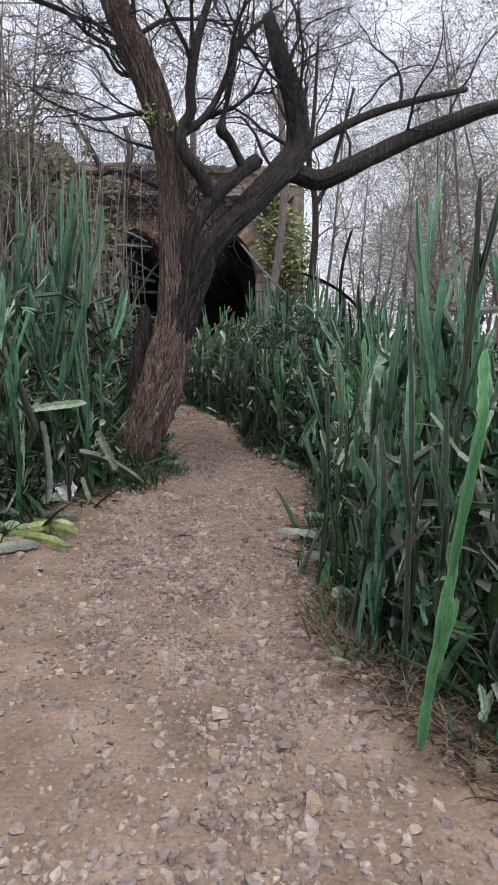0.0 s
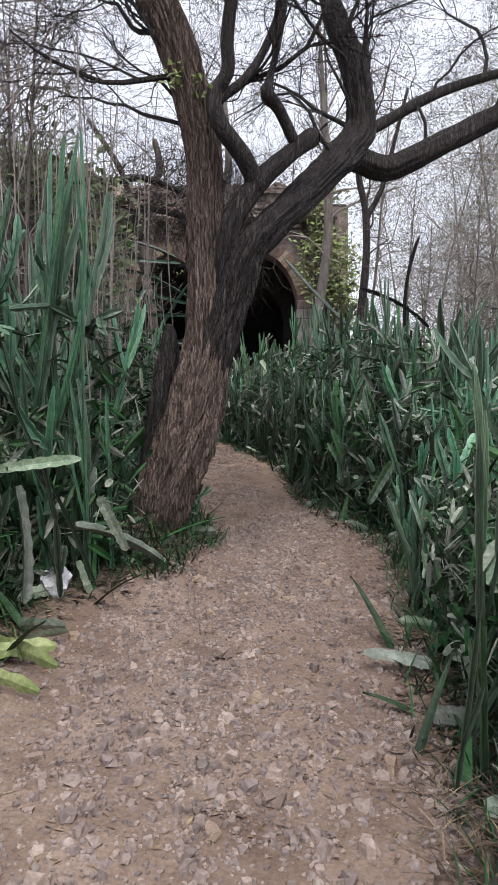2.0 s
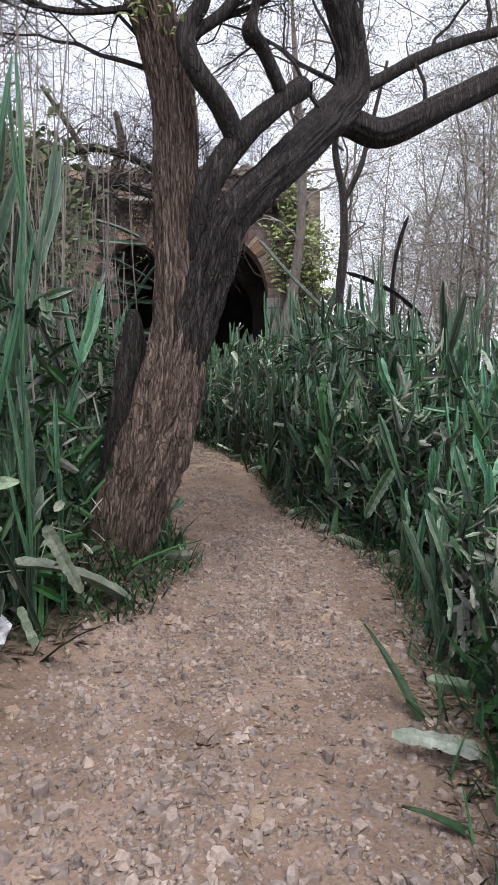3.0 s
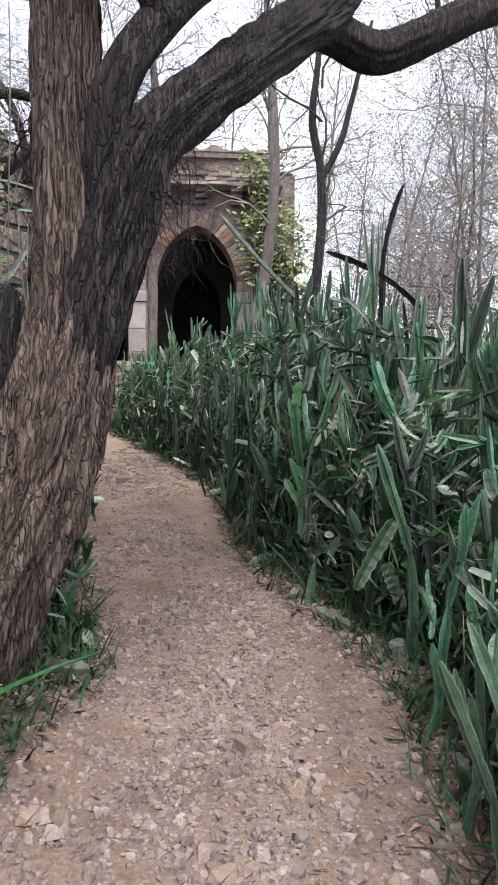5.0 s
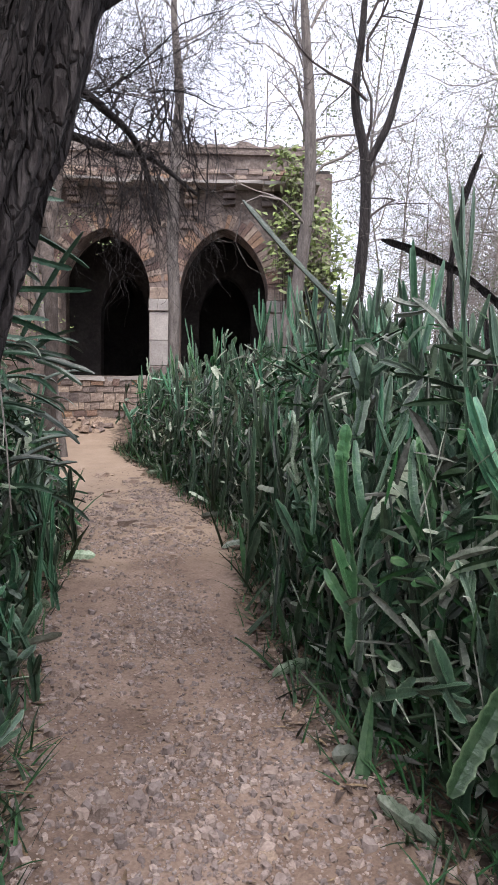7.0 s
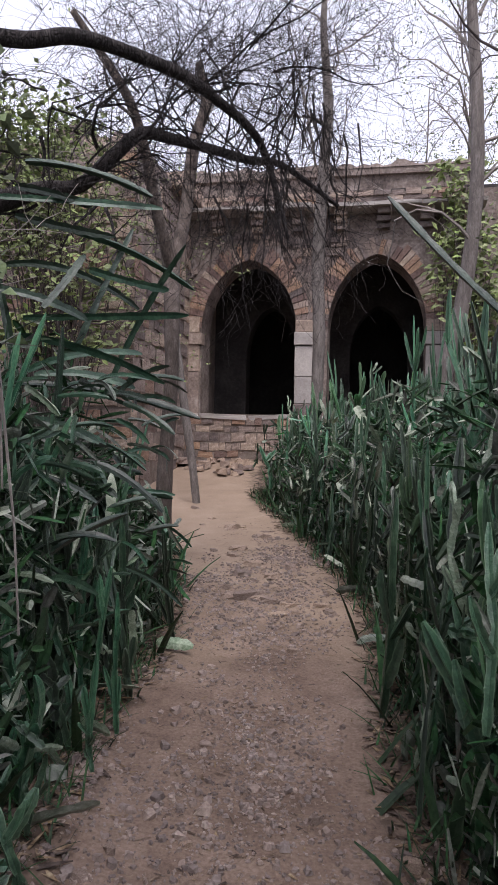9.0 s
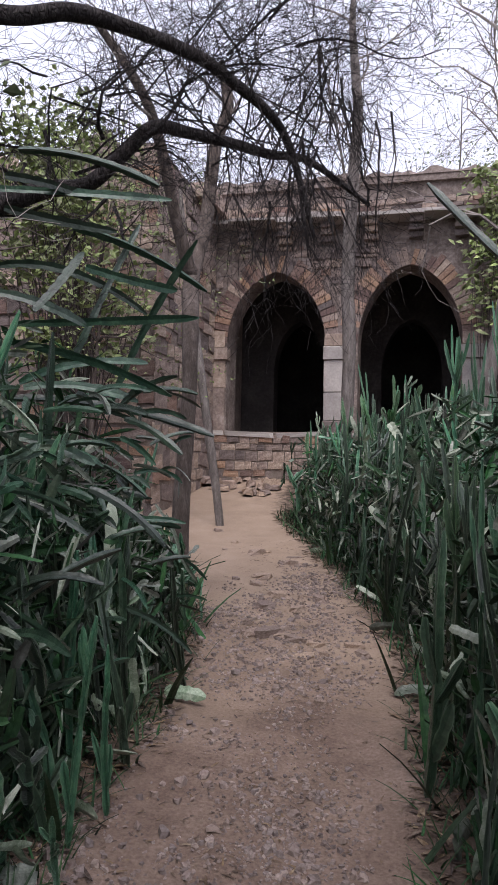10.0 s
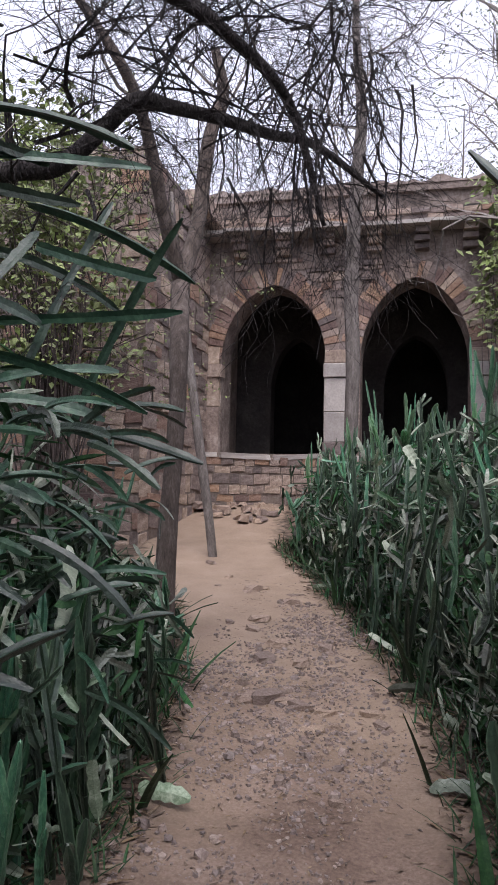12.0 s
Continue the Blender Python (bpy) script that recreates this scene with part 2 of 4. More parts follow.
# ---- ground ----
def axis_lines(lo, hi, step, far):
    lines, d = list(np.arange(lo, hi + step / 2, step)), step
    while lines[-1] < far:
        d *= 1.35
        lines.append(lines[-1] + d)
    d = step
    while lines[0] > -far:
        d *= 1.35
        lines.insert(0, lines[0] - d)
    return lines


gx, gy = axis_lines(-3.6, 2.6, 0.07, 600), axis_lines(0.5, 21.6, 0.085, 600)
gverts = [(x, y, ground_z(x, y)) for y in gy for x in gx]
nx = len(gx)
gfaces = [(j * nx + i, j * nx + i + 1, (j + 1) * nx + i + 1, (j + 1) * nx + i) for j in range(len(gy) - 1) for i in range(nx - 1)]
gme = mesh_from("ground", gverts, gfaces, GROUND, True)
attr = gme.attributes.new("trodden", "FLOAT", "POINT")
attr.data.foreach_set("value", [trodden(x, y) if -4 < y < 24 else 0.0 for x, y, _ in gverts])
dust = gme.attributes.new("dusty", "FLOAT", "POINT")
dust.data.foreach_set("value", [max(0.0, min(0.45, (y - 11.0) / 6 + 0.45 * noise.noise(Vector((x * 1.4, y * 1.1, 8.8))) * min(1.0, max(0.0, (y - 9) / 3)))) if -4 < y < 24 else 0.0 for x, y, _ in gverts])
ground = tagged(new("ground", gme), "trodden reddish earth footpath with dark leaf litter beside it", "ground", kind="structure")


# ---- trees ----
def smooth_path(points, per=6):
    """Points (x, y, z, radius) with more in between, on a Catmull-Rom curve."""
    p = [np.array(q, float) for q in points]
    p = [2 * p[0] - p[1]] + p + [2 * p[-1] - p[-2]]
    out = []
    for i in range(1, len(p) - 2):
        a, b, c, d = p[i - 1], p[i], p[i + 1], p[i + 2]
        for k in range(per):
            t = k / per
            out.append(0.5 * (2 * b + (c - a) * t + (2 * a - 5 * b + 4 * c - d) * t * t + (3 * b - a - 3 * c + d) * t ** 3))
    out.append(p[-2])
    return out


def tube(verts, faces, path, sides=8, rough=0.0, flute=0.0, seed=0.0, cap=True, furrow=0.0):
    """Adds a tube along path to verts and faces; rough and flute: uneven girth as a share of the radius."""
    first, side = len(verts), None
    for i, q in enumerate(path):
        c, r = Vector(q[:3]), max(0.0015, q[3])
        a, b = path[max(0, i - 1)], path[min(len(path) - 1, i + 1)]
        ahead = (Vector(b[:3]) - Vector(a[:3])).normalized()
        if side is None:
            side = ahead.orthogonal().normalized()
        side = (side - ahead * side.dot(ahead)).normalized()
        other = ahead.cross(side)
        for k in range(sides):
            a = 2 * math.pi * k / sides
            f = 1.0
            if rough or flute:
                d = Vector((math.cos(a), math.sin(a), 0))
                f += rough * noise.noise(Vector((d.x * 1.6 + seed, d.y * 1.6, c.z * 2.6 + c.x * 2)))
                f += flute * noise.noise(Vector((d.x * 5 + seed, d.y * 5, c.z * 0.9 + c.x)))
                f += 0.5 * flute * noise.noise(Vector((d.x * 11 + seed, d.y * 11, c.z * 2.4 + c.x)))
                if furrow:
                    u = noise.noise(Vector((d.x * 9 + seed, d.y * 9, c.z * 1.5)))
                    f -= furrow * (1 - min(1.0, abs(noise.noise(Vector((d.x * 13 + seed + u, d.y * 13 + u, c.z * 2.6)))) * 3.2)) ** 1.5
                    f += 0.3 * furrow * noise.noise(Vector((d.x * 26, d.y * 26 + seed, c.z * 11)))
            verts.append(c + (side * math.cos(a) + other * math.sin(a)) * (r * f))
    for i in range(len(path) - 1):
        for k in range(sides):
            k2 = (k + 1) % sides
            faces.append((first + i * sides + k, first + i * sides + k2, first + (i + 1) * sides + k2, first + (i + 1) * sides + k))
    if cap:
        faces.append(tuple(first + (len(path) - 1) * sides + k for k in range(sides)))
        faces.append(tuple(first + k for k in reversed(range(sides))))


def limb(name, points, mat, parent, sides=14, rough=0.10, flute=0.10, per=8, label="", furrow=0.0):
    v, f = [], []
    tube(v, f, smooth_path(points, per), sides, rough, flute, seed=len(name) * 0.37, furrow=furrow)
    return part(name, mesh_from(name, v, f, mat, True), None, parent, label)


def twig_spray(verts, faces, rng, start, way, length, radius, depth, droop=0.0, kink=0.35, forks=3, tips=None):
    """A branching bare twig: bent stretches with side shoots, finer with each depth."""
    steps = max(3, int(4 + depth))
    p, d, path = Vector(start), Vector(way).normalized(), []
    shoots = []
    for i in range(steps + 1):
        r = radius * (1 - 0.75 * i / steps)
        path.append((p.x, p.y, p.z, r))
        if depth > 0 and i > 0:
            shoots.append((p.copy(), d.copy(), r))
        d = (d + Vector((rng.gauss(0, kink), rng.gauss(0, kink), rng.gauss(0, kink) - droop))).normalized()
        p = p + d * (length / steps)
    tube(verts, faces, path, 5 if radius > 0.015 else 3, cap=False)
    if tips is not None and depth == 0:
        tips.append(p.copy())
    for _ in range(forks if depth > 0 else 0):
        s, sd, r = rng.choice(shoots)
        turn = Vector((rng.gauss(0, 0.8), rng.gauss(0, 0.8), rng.gauss(0, 0.6) - droop))
        twig_spray(verts, faces, rng, s, (sd + turn).normalized(), length * rng.uniform(0.45, 0.75), max(0.002, r * 0.6), depth - 1, droop, kink, forks, tips)


def leaf_clumps(name, centres, count, size, spread, rng, mat, parent):
    """Many small folded leaflets round the given places, as one mesh."""
    v, f = [], []
    for c in centres:
        for _ in range(count):
            o = Vector(c) + Vector((rng.gauss(0, spread), rng.gauss(0, spread), rng.gauss(0, spread * 0.7)))
            a = Vector((rng.gauss(0, 1), rng.gauss(0, 1), rng.gauss(0, 0.5))).normalized()
            b = a.orthogonal().normalized() * size * 0.3
            a = a * size * rng.uniform(0.6, 1.3)
            up = Vector((0, 0, size * 0.12))
            k = len(v)
            v += [o, o + a * 0.5 + b + up, o + a, o + a * 0.5 - b + up, o + a * 0.5]
            f += [(k, k + 4, k + 1), (k + 1, k + 4, k + 2), (k, k + 3, k + 4), (k + 4, k + 3, k + 2)]
    return part(name, mesh_from(name, v, f, mat), None, parent)


def thing(name, x, y, z, label, category, group="", kind=""):
    """An empty at a thing's base; its parts are given in the world and hang under it."""
    ob = new(name)
    ob.location = (x, y, z)
    ob.empty_display_size = 0.1
    return tagged(ob, label, category, group, kind)


def settle(ob):
    """Shifts the parts, built in the world, so that they stand where they were built under their thing."""
    for c in ob.children:
        c.matrix_parent_inverse = Matrix.Translation(-ob.location)


def acacia():
    rng = random.Random(5)
    t = thing("acacia_tree", -0.86, 7.1, base_z(-0.86, 7.1) - 0.02, "leaning forked acacia with dark furrowed brown bark beside the path", "tree")
    trunk = [(-1.00, 7.05, -0.15, 0.33), (-0.93, 7.05, 0.15, 0.25), (-0.86, 7.05, 0.40, 0.215), (-0.76, 7.05, 0.76, 0.225), (-0.62, 7.10, 1.14, 0.228), (-0.51, 7.15, 1.53, 0.215), (-0.46, 7.20, 1.86, 0.188), (-0.46, 7.20, 2.26, 0.160), (-0.48, 7.20, 2.66, 0.145), (-0.48, 7.20, 3.06, 0.145), (-0.51, 7.20, 3.45, 0.148), (-0.60, 7.20, 3.84, 0.150), (-0.74, 7.20, 4.25, 0.150), (-0.90, 7.2, 4.60, 0.14), (-1.06, 7.2, 5.0, 0.13), (-1.3, 7.3, 5.8, 0.10)]
    limb("trunk", trunk, BARK, t, 150, 0.10, 0.14, 24, "furrowed brown trunk", 0.20)
    limb("second_stem", [(-1.06, 7.28, -0.1, 0.16), (-1.00, 7.3, 0.35, 0.135), (-0.92, 7.35, 0.81, 0.13), (-0.85, 7.38, 1.28, 0.118), (-0.80, 7.4, 1.66, 0.10), (-0.79, 7.4, 1.95, 0.06), (-0.81, 7.4, 2.02, 0.02)], BARK_DARK, t, 60, 0.12, 0.14, 14, "", 0.12)
    fork = [(-0.52, 7.16, 1.30, 0.06), (-0.43, 7.14, 1.62, 0.12), (-0.34, 7.11, 1.95, 0.138), (-0.24, 7.10, 2.24, 0.138), (-0.11, 7.10, 2.58, 0.132), (0.20, 7.40, 2.96, 0.128), (0.56, 7.90, 3.43, 0.142), (0.88, 8.40, 3.88, 0.150), (0.94, 8.50, 4.24, 0.135), (0.89, 8.60, 4.64, 0.128), (0.74, 8.70, 5.09, 0.115), (0.6, 8.9, 5.7, 0.08)]
    limb("main_limb", fork, BARK_DARK, t, 110, 0.12, 0.14, 22, "", 0.20)
    limb("right_limb", [(0.74, 8.25, 3.66, 0.10), (0.92, 8.42, 3.70, 0.115), (1.21, 8.50, 3.65, 0.12), (1.61, 8.50, 3.82, 0.112), (2.16, 8.60, 4.12, 0.105), (2.85, 8.60, 4.41, 0.095), (3.4, 8.6, 4.6, 0.085), (4.3, 8.7, 4.75, 0.06)], BARK_DARK, t, 40, 0.12, 0.12, 10, "", 0.1)
    limb("upper_limb", [(0.9, 8.45, 3.98, 0.06), (1.12, 8.6, 4.09, 0.058), (1.69, 8.8, 4.46, 0.053), (2.29, 9.0, 4.74, 0.048), (3.2, 9.1, 5.0, 0.035)], BARK_DARK, t, 10)
    limb("broken_limb", [(-0.36, 7.12, 2.30, 0.05), (-0.31, 7.08, 2.52, 0.08), (-0.26, 7.05, 2.76, 0.085), (-0.08, 7.10, 3.05, 0.078), (0.18, 7.20, 3.32, 0.07), (0.36, 7.30, 3.48, 0.075), (0.38, 7.31, 3.49, 0.06)], BARK_DARK, t, 40, 0.12, 0.12, 10, "", 0.1)
    limb("curled_limb", [(-0.06, 7.10, 3.02, 0.07), (-0.17, 7.00, 3.22, 0.072), (-0.34, 6.90, 3.42, 0.065), (-0.39, 6.90, 3.62, 0.06), (-0.29, 6.90, 3.81, 0.053), (-0.29, 6.90, 4.06, 0.048), (-0.22, 6.9, 4.5, 0.04), (-0.05, 7.0, 5.1, 0.025)], BARK_DARK, t, 12)
    limb("side_branch", [(-0.36, 6.9, 3.60, 0.04), (-0.14, 7.0, 3.82, 0.036), (0.04, 7.1, 4.18, 0.03), (0.2, 7.2, 4.7, 0.02)], BARK_DARK, t, 8)
    limb("knobbed_branch", [(0.25, 7.22, 3.36, 0.045), (0.10, 7.10, 3.61, 0.044), (0.01, 7.0, 3.68, 0.056), (0.03, 7.0, 3.82, 0.028), (0.10, 7.0, 4.12, 0.023), (0.2, 7.0, 4.7, 0.015)], BARK_DARK, t, 9)
    v, f, tips = [], [], []
    roots = [((0.92, 8.5, 4.2), (0.2, 0.1, 1)), ((0.90, 8.5, 4.5), (-0.6, 0.0, 1)), ((0.8, 8.6, 4.9), (0.5, -0.2, 1)), ((0.9, 8.5, 4.3), (0.9, -0.2, 1)), ((1.5, 8.5, 3.8), (0.2, 0.2, 1)),
             ((2.2, 8.6, 4.15), (0.3, -0.3, 1)), ((2.8, 8.6, 4.4), (0.0, 0.2, 1)), ((1.7, 8.8, 4.45), (0.2, 0.3, 1)), ((2.3, 9.0, 4.75), (0.5, 0.0, 0.7)), ((-0.3, 6.9, 4.0), (0.2, 0.0, 1)),
             ((-0.25, 6.9, 4.2), (-0.5, 0.1, 1)), ((0.0, 7.1, 4.1), (0.5, 0.1, 1)), ((0.05, 7.0, 4.0), (0.1, -0.3, 1)), ((0.1, 7.1, 4.4), (0.5, 0, 0.8)), ((-0.6, 7.2, 3.9), (-1, 0.0, 0.7)), ((-0.7, 7.2, 4.2), (-1, 0.3, 0.6)),
             ((-0.85, 7.2, 4.5), (-1, -0.2, 0.5)), ((-0.5, 7.2, 3.5), (-1, 0.4, 0.55)), ((-0.55, 7.2, 3.6), (0.8, -0.1, 0.8)), ((-0.9, 7.2, 4.6), (0.6, 0.2, 1)), ((0.9, 8.4, 3.9), (-0.5, 0.2, 1)), ((0.6, 7.95, 3.6), (-0.2, 0.1, 1))]
    for s, d in roots + roots[14:21]:
        twig_spray(v, f, rng, s, d, rng.uniform(1.2, 2.1), rng.uniform(0.016, 0.03), 4, -0.02, 0.24, 4, tips)
    part("crown", mesh_from("crown", v, f, BARK_DARK), None, t, "fine bare dark twigs")
    leaf_clumps("foliage", [(-0.62, 7.0, 3.75), (-0.70, 7.0, 3.85), (-0.52, 6.95, 3.72)], 14, 0.07, 0.07, rng, FRESH, t)
    settle(t)
    return t


def bare_tree(name, label, seed, height, radius, mat, twig_mat, lean=0.3, depth=3, forks=4, droop=0.0, leaves=None, n_leaf=0, branches=16, first=0.3):
    """An upright sapling with bare side branches, standing at the origin."""
    rng = random.Random(seed)
    t = thing(name, 0, 0, 0, label, "tree", "thin trees of the wood")
    x = y = 0.0
    pts, dx, dy = [], rng.gauss(0, lean), rng.gauss(0, lean)
    n = 7
    for i in range(n + 1):
        s = i / n
        pts.append((x, y, -0.1 + height * s, radius * (1 - 0.82 * s)))
        dx, dy = dx + rng.gauss(0, lean * 0.5), dy + rng.gauss(0, lean * 0.5)
        x, y = x + dx * height / n * 0.35, y + dy * height / n * 0.35
    limb("trunk", pts, mat, t, 8, 0.08, 0.05, 4)
    path = smooth_path(pts, 6)
    v, f, tips = [], [], []
    for _ in range(branches):
        q = path[int(len(path) * rng.uniform(first, 0.97))]
        a = rng.uniform(0, 2 * math.pi)
        twig_spray(v, f, rng, q[:3], (math.cos(a), math.sin(a), rng.uniform(0.2, 1.3)), height * rng.uniform(0.16, 0.34), q[3] * 0.45 + 0.006, depth, droop, 0.3, forks, tips)
    part("crown", mesh_from("crown", v, f, twig_mat), None, t)
    if leaves:
        leaf_clumps("foliage", rng.sample(tips, min(len(tips), n_leaf)), 12, 0.05, 0.14, rng, leaves, t)
    return t


acacia()


# ---- the ruined pavilion ----
FACE, PLINTH_TOP = 21.57, 2.38


def box(bm, x0, x1, y0, y1, z0, z1, rng=None, jitter=0.0):
    vs = []
    for z in (z0, z1):
        for x, y in ((x0, y0), (x1, y0), (x1, y1), (x0, y1)):
            j = (0, 0, 0) if rng is None else (rng.gauss(0, jitter), rng.gauss(0, jitter), rng.gauss(0, jitter))
            vs.append(bm.verts.new((x + j[0], y + j[1], z + j[2])))
    for q in ((3, 2, 1, 0), (4, 5, 6, 7), (0, 1, 5, 4), (1, 2, 6, 5), (2, 3, 7, 6), (3, 0, 4, 7)):
        bm.faces.new([vs[i] for i in q])


def block_mesh(name, w, d, h, rng, mat, jitter=0.012, bevel=0.015):
    """A roughly dressed stone, its origin at the middle of its back."""
    bm = bmesh.new()
    box(bm, -w / 2, w / 2, -d, 0, -h / 2, h / 2, rng, jitter)
    bmesh.ops.bevel(bm, geom=list(bm.edges), offset=bevel, segments=1, affect="EDGES")
    return mesh_of(name, bm, mat)


def arch_line(left, right, spring, apex, n=9):
    """A pointed arch from its left springing over the apex to the right one."""
    mid, w, h = (left + right) / 2, (right - left) / 2, apex - spring
    pts = []
    for i in range(n + 1):
        a = i / n * math.pi / 2
        pts.append((left + w * (1 - math.cos(a)) ** 0.95 * 1.0, spring + h * (0.93 * math.sin(a) + 0.07 * (i / n) ** 3)))
    return pts + [(2 * mid - x, z) for x, z in reversed(pts[:-1])]


BAYS = [(-4.2, -1.2, -3.50, -1.43, 4.25, 5.72), (-1.2, 2.2, -0.76, 1.26, 4.25, 5.76)]


def arcade(name, mat, y0, y1, top, bays, label=""):
    bm = bmesh.new()
    for x0, x1, l, r, spring, apex in bays:
        outline = [(x0, PLINTH_TOP - 0.05), (l, PLINTH_TOP - 0.05)] + arch_line(l, r, spring, apex) + [(r, PLINTH_TOP - 0.05), (x1, PLINTH_TOP - 0.05), (x1, top), (x0, top)]
        face = bm.faces.new([bm.verts.new((x, y0, z)) for x, z in outline])
        out = bmesh.ops.extrude_face_region(bm, geom=[face])
        for v in [g for g in out["geom"] if isinstance(g, bmesh.types.BMVert)]:
            v.co.y = y1
    bmesh.ops.recalc_face_normals(bm, faces=bm.faces)
    return part(name, bm, mat, pavilion, label)


pavilion = thing("stone_pavilion", -1.0, FACE, base_z(-1, FACE), "ruined stone pavilion with two pointed arches and a broken eave", "building", kind="structure")
arcade("arcade_wall", PLASTER, FACE, FACE + 0.75, 7.05, BAYS, "weathered plaster over rubble")
# inner arches, rear wall and vault carry the room's shade in their colour
arcade("inner_arcade", PLASTER_SHADED, FACE + 2.6, FACE + 3.1, 6.6, [(-4.6, -1.4, -3.0, -1.75, 4.0, 5.2), (-1.4, 2.6, -0.4, 1.0, 4.0, 5.2)], "inner arches in plaster darkened for the room's shade")
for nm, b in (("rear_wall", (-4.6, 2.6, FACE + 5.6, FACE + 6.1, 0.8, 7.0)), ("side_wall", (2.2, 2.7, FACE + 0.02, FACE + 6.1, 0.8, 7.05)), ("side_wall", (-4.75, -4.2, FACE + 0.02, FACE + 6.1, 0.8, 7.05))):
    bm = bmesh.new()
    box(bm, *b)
    part(nm, bm, PLASTER_SHADED if nm == "rear_wall" else PLASTER, pavilion)
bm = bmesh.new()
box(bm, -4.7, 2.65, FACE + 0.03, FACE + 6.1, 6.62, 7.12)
part("vault", bm, PLASTER_SHADED, pavilion)
bm = bmesh.new()
box(bm, -4.7, 3.0, FACE - 0.22, FACE + 6.1, 0.6, PLINTH_TOP)
part("plinth", bm, MORTAR, pavilion)

# parapet with mouldings, and the uneven top of it
bm = bmesh.new()
box(bm, -4.2, 2.16, FACE + 0.06, FACE + 0.75, 7.05, 7.42)
box(bm, -4.2, 2.20, FACE - 0.03, FACE + 0.75, 7.42, 7.50)
box(bm, -4.2, 2.16, FACE + 0.04, FACE + 0.75, 7.50, 7.60)
part("parapet", bm, PLASTER, pavilion)
rng = random.Random(11)
v, f = [], []
for i in range(46):
    x = -4.15 + i * 0.14
    for j in range(2):
        v.append((x, FACE + 0.02 + 0.7 * j, 7.58))
        v.append((x, FACE + 0.06 + 0.6 * j, 7.64 + 0.10 * noise.noise(Vector((x * 2.1, j, 4))) + 0.07 * rng.random()))
for i in range(45):
    a, b = i * 4, i * 4 + 4
    f += [(a, b, b + 1, a + 1), (a + 1, b + 1, b + 3, a + 3), (a + 3, b + 3, b + 2, a + 2)]
part("coping", mesh_from("coping", v, f, PLASTER), None, pavilion, "crumbling dark coping")

# the eave: thin broken slabs on corbels
rng = random.Random(12)
x = -4.1
while x < 2.3:
    w = rng.uniform(0.55, 0.95)
    bm = bmesh.new()
    box(bm, x, min(x + w - 0.012, 2.35), FACE - rng.uniform(0.42, 0.6), FACE + 0.1, 6.63 + rng.gauss(0, 0.012), 6.70, rng, 0.012)
    part("eave_slab", bm, PALE_STONE, pavilion)
    x += w
for i in range(8):
    x = -4.0 + 0.87 * i
    for j in range(3):
        bm = bmesh.new()
        box(bm, x - 0.13, x + 0.13, FACE - 0.16 - 0.10 * j, FACE + 0.02, 6.26 + 0.125 * j, 6.37 + 0.125 * j, rng, 0.008)
        part("corbel", bm, MASONRY, pavilion)


def stone_rows(name, parent, x0, x1, z0, z1, y, rng, mats, h=(0.16, 0.3), w=(0.2, 0.55), keep=lambda x, z: True, turn=None, limit=300, proud=(0.2, 0.5)):
    """Courses of separate rough stones on a wall; past the limit they are joined into one mesh."""
    shapes = [[block_mesh("stone", a, 0.12, 1.0, rng, m, 0.014, 0.03) for a in (0.5, 0.8, 1.2)] for m in mats]
    z, made = z0, 0
    while z < z1:
        hh = rng.uniform(*h)
        x = x0
        while x < x1:
            ww = min(rng.uniform(*w), x1 - x)
            if x1 - x - ww < 0.09:
                ww = x1 - x
            cx, cz = x + ww / 2, z + hh / 2
            if keep(cx, cz) and made < limit:
                me = rng.choice(rng.choices(shapes, [5] + [1] * (len(shapes) - 1))[0])
                wide = max(q.co.x for q in me.vertices) - min(q.co.x for q in me.vertices)
                ob = part("stone", me, None, parent)
                m = Matrix.Translation((cx, y + rng.gauss(0, 0.012), cz + rng.gauss(0, 0.08) * hh)) @ Matrix.Rotation(rng.gauss(0, 0.06), 4, "Y") @ Matrix.Diagonal(((ww - 0.016) / wide, rng.uniform(*proud), hh * rng.uniform(0.86, 1.03) - 0.016, 1))
                ob.matrix_basis = (turn @ m) if turn else m
                made += 1
            x += ww
        z += hh


# voussoirs round both arches
rng = random.Random(14)
for x0, x1, l, r, spring, apex in BAYS:
    line = arch_line(l, r, spring, apex, 17)
    for i in range(len(line) - 1):
        (xa, za), (xb, zb) = line[i], line[i + 1]
        d = Vector((xb - xa, 0, zb - za))
        out = Vector((-d.z, 0, d.x)).normalized()
        deep = rng.uniform(0.28, 0.42)
        bm = bmesh.new()
        a, b = Vector((xa, 0, za)) + d * 0.06, Vector((xb, 0, zb)) - d * 0.06
        vs = []
        for yy in (FACE - rng.uniform(0.02, 0.05), FACE + 0.3):
            for q in (a, b, b + out * deep + d * 0.1, a + out * deep - d * 0.1):
                vs.append(bm.verts.new((q.x + out.x * 0.004, yy, q.z + out.z * 0.004)))
        for q in ((0, 1, 2, 3), (7, 6, 5, 4), (0, 4, 5, 1), (1, 5, 6, 2), (2, 6, 7, 3), (3, 7, 4, 0)):
            bm.faces.new([vs[k] for k in q])
        bmesh.ops.recalc_face_normals(bm, faces=bm.faces)
        part("voussoir", bm, rng.choice([MASONRY, RED_STONE, RED_STONE]), pavilion)

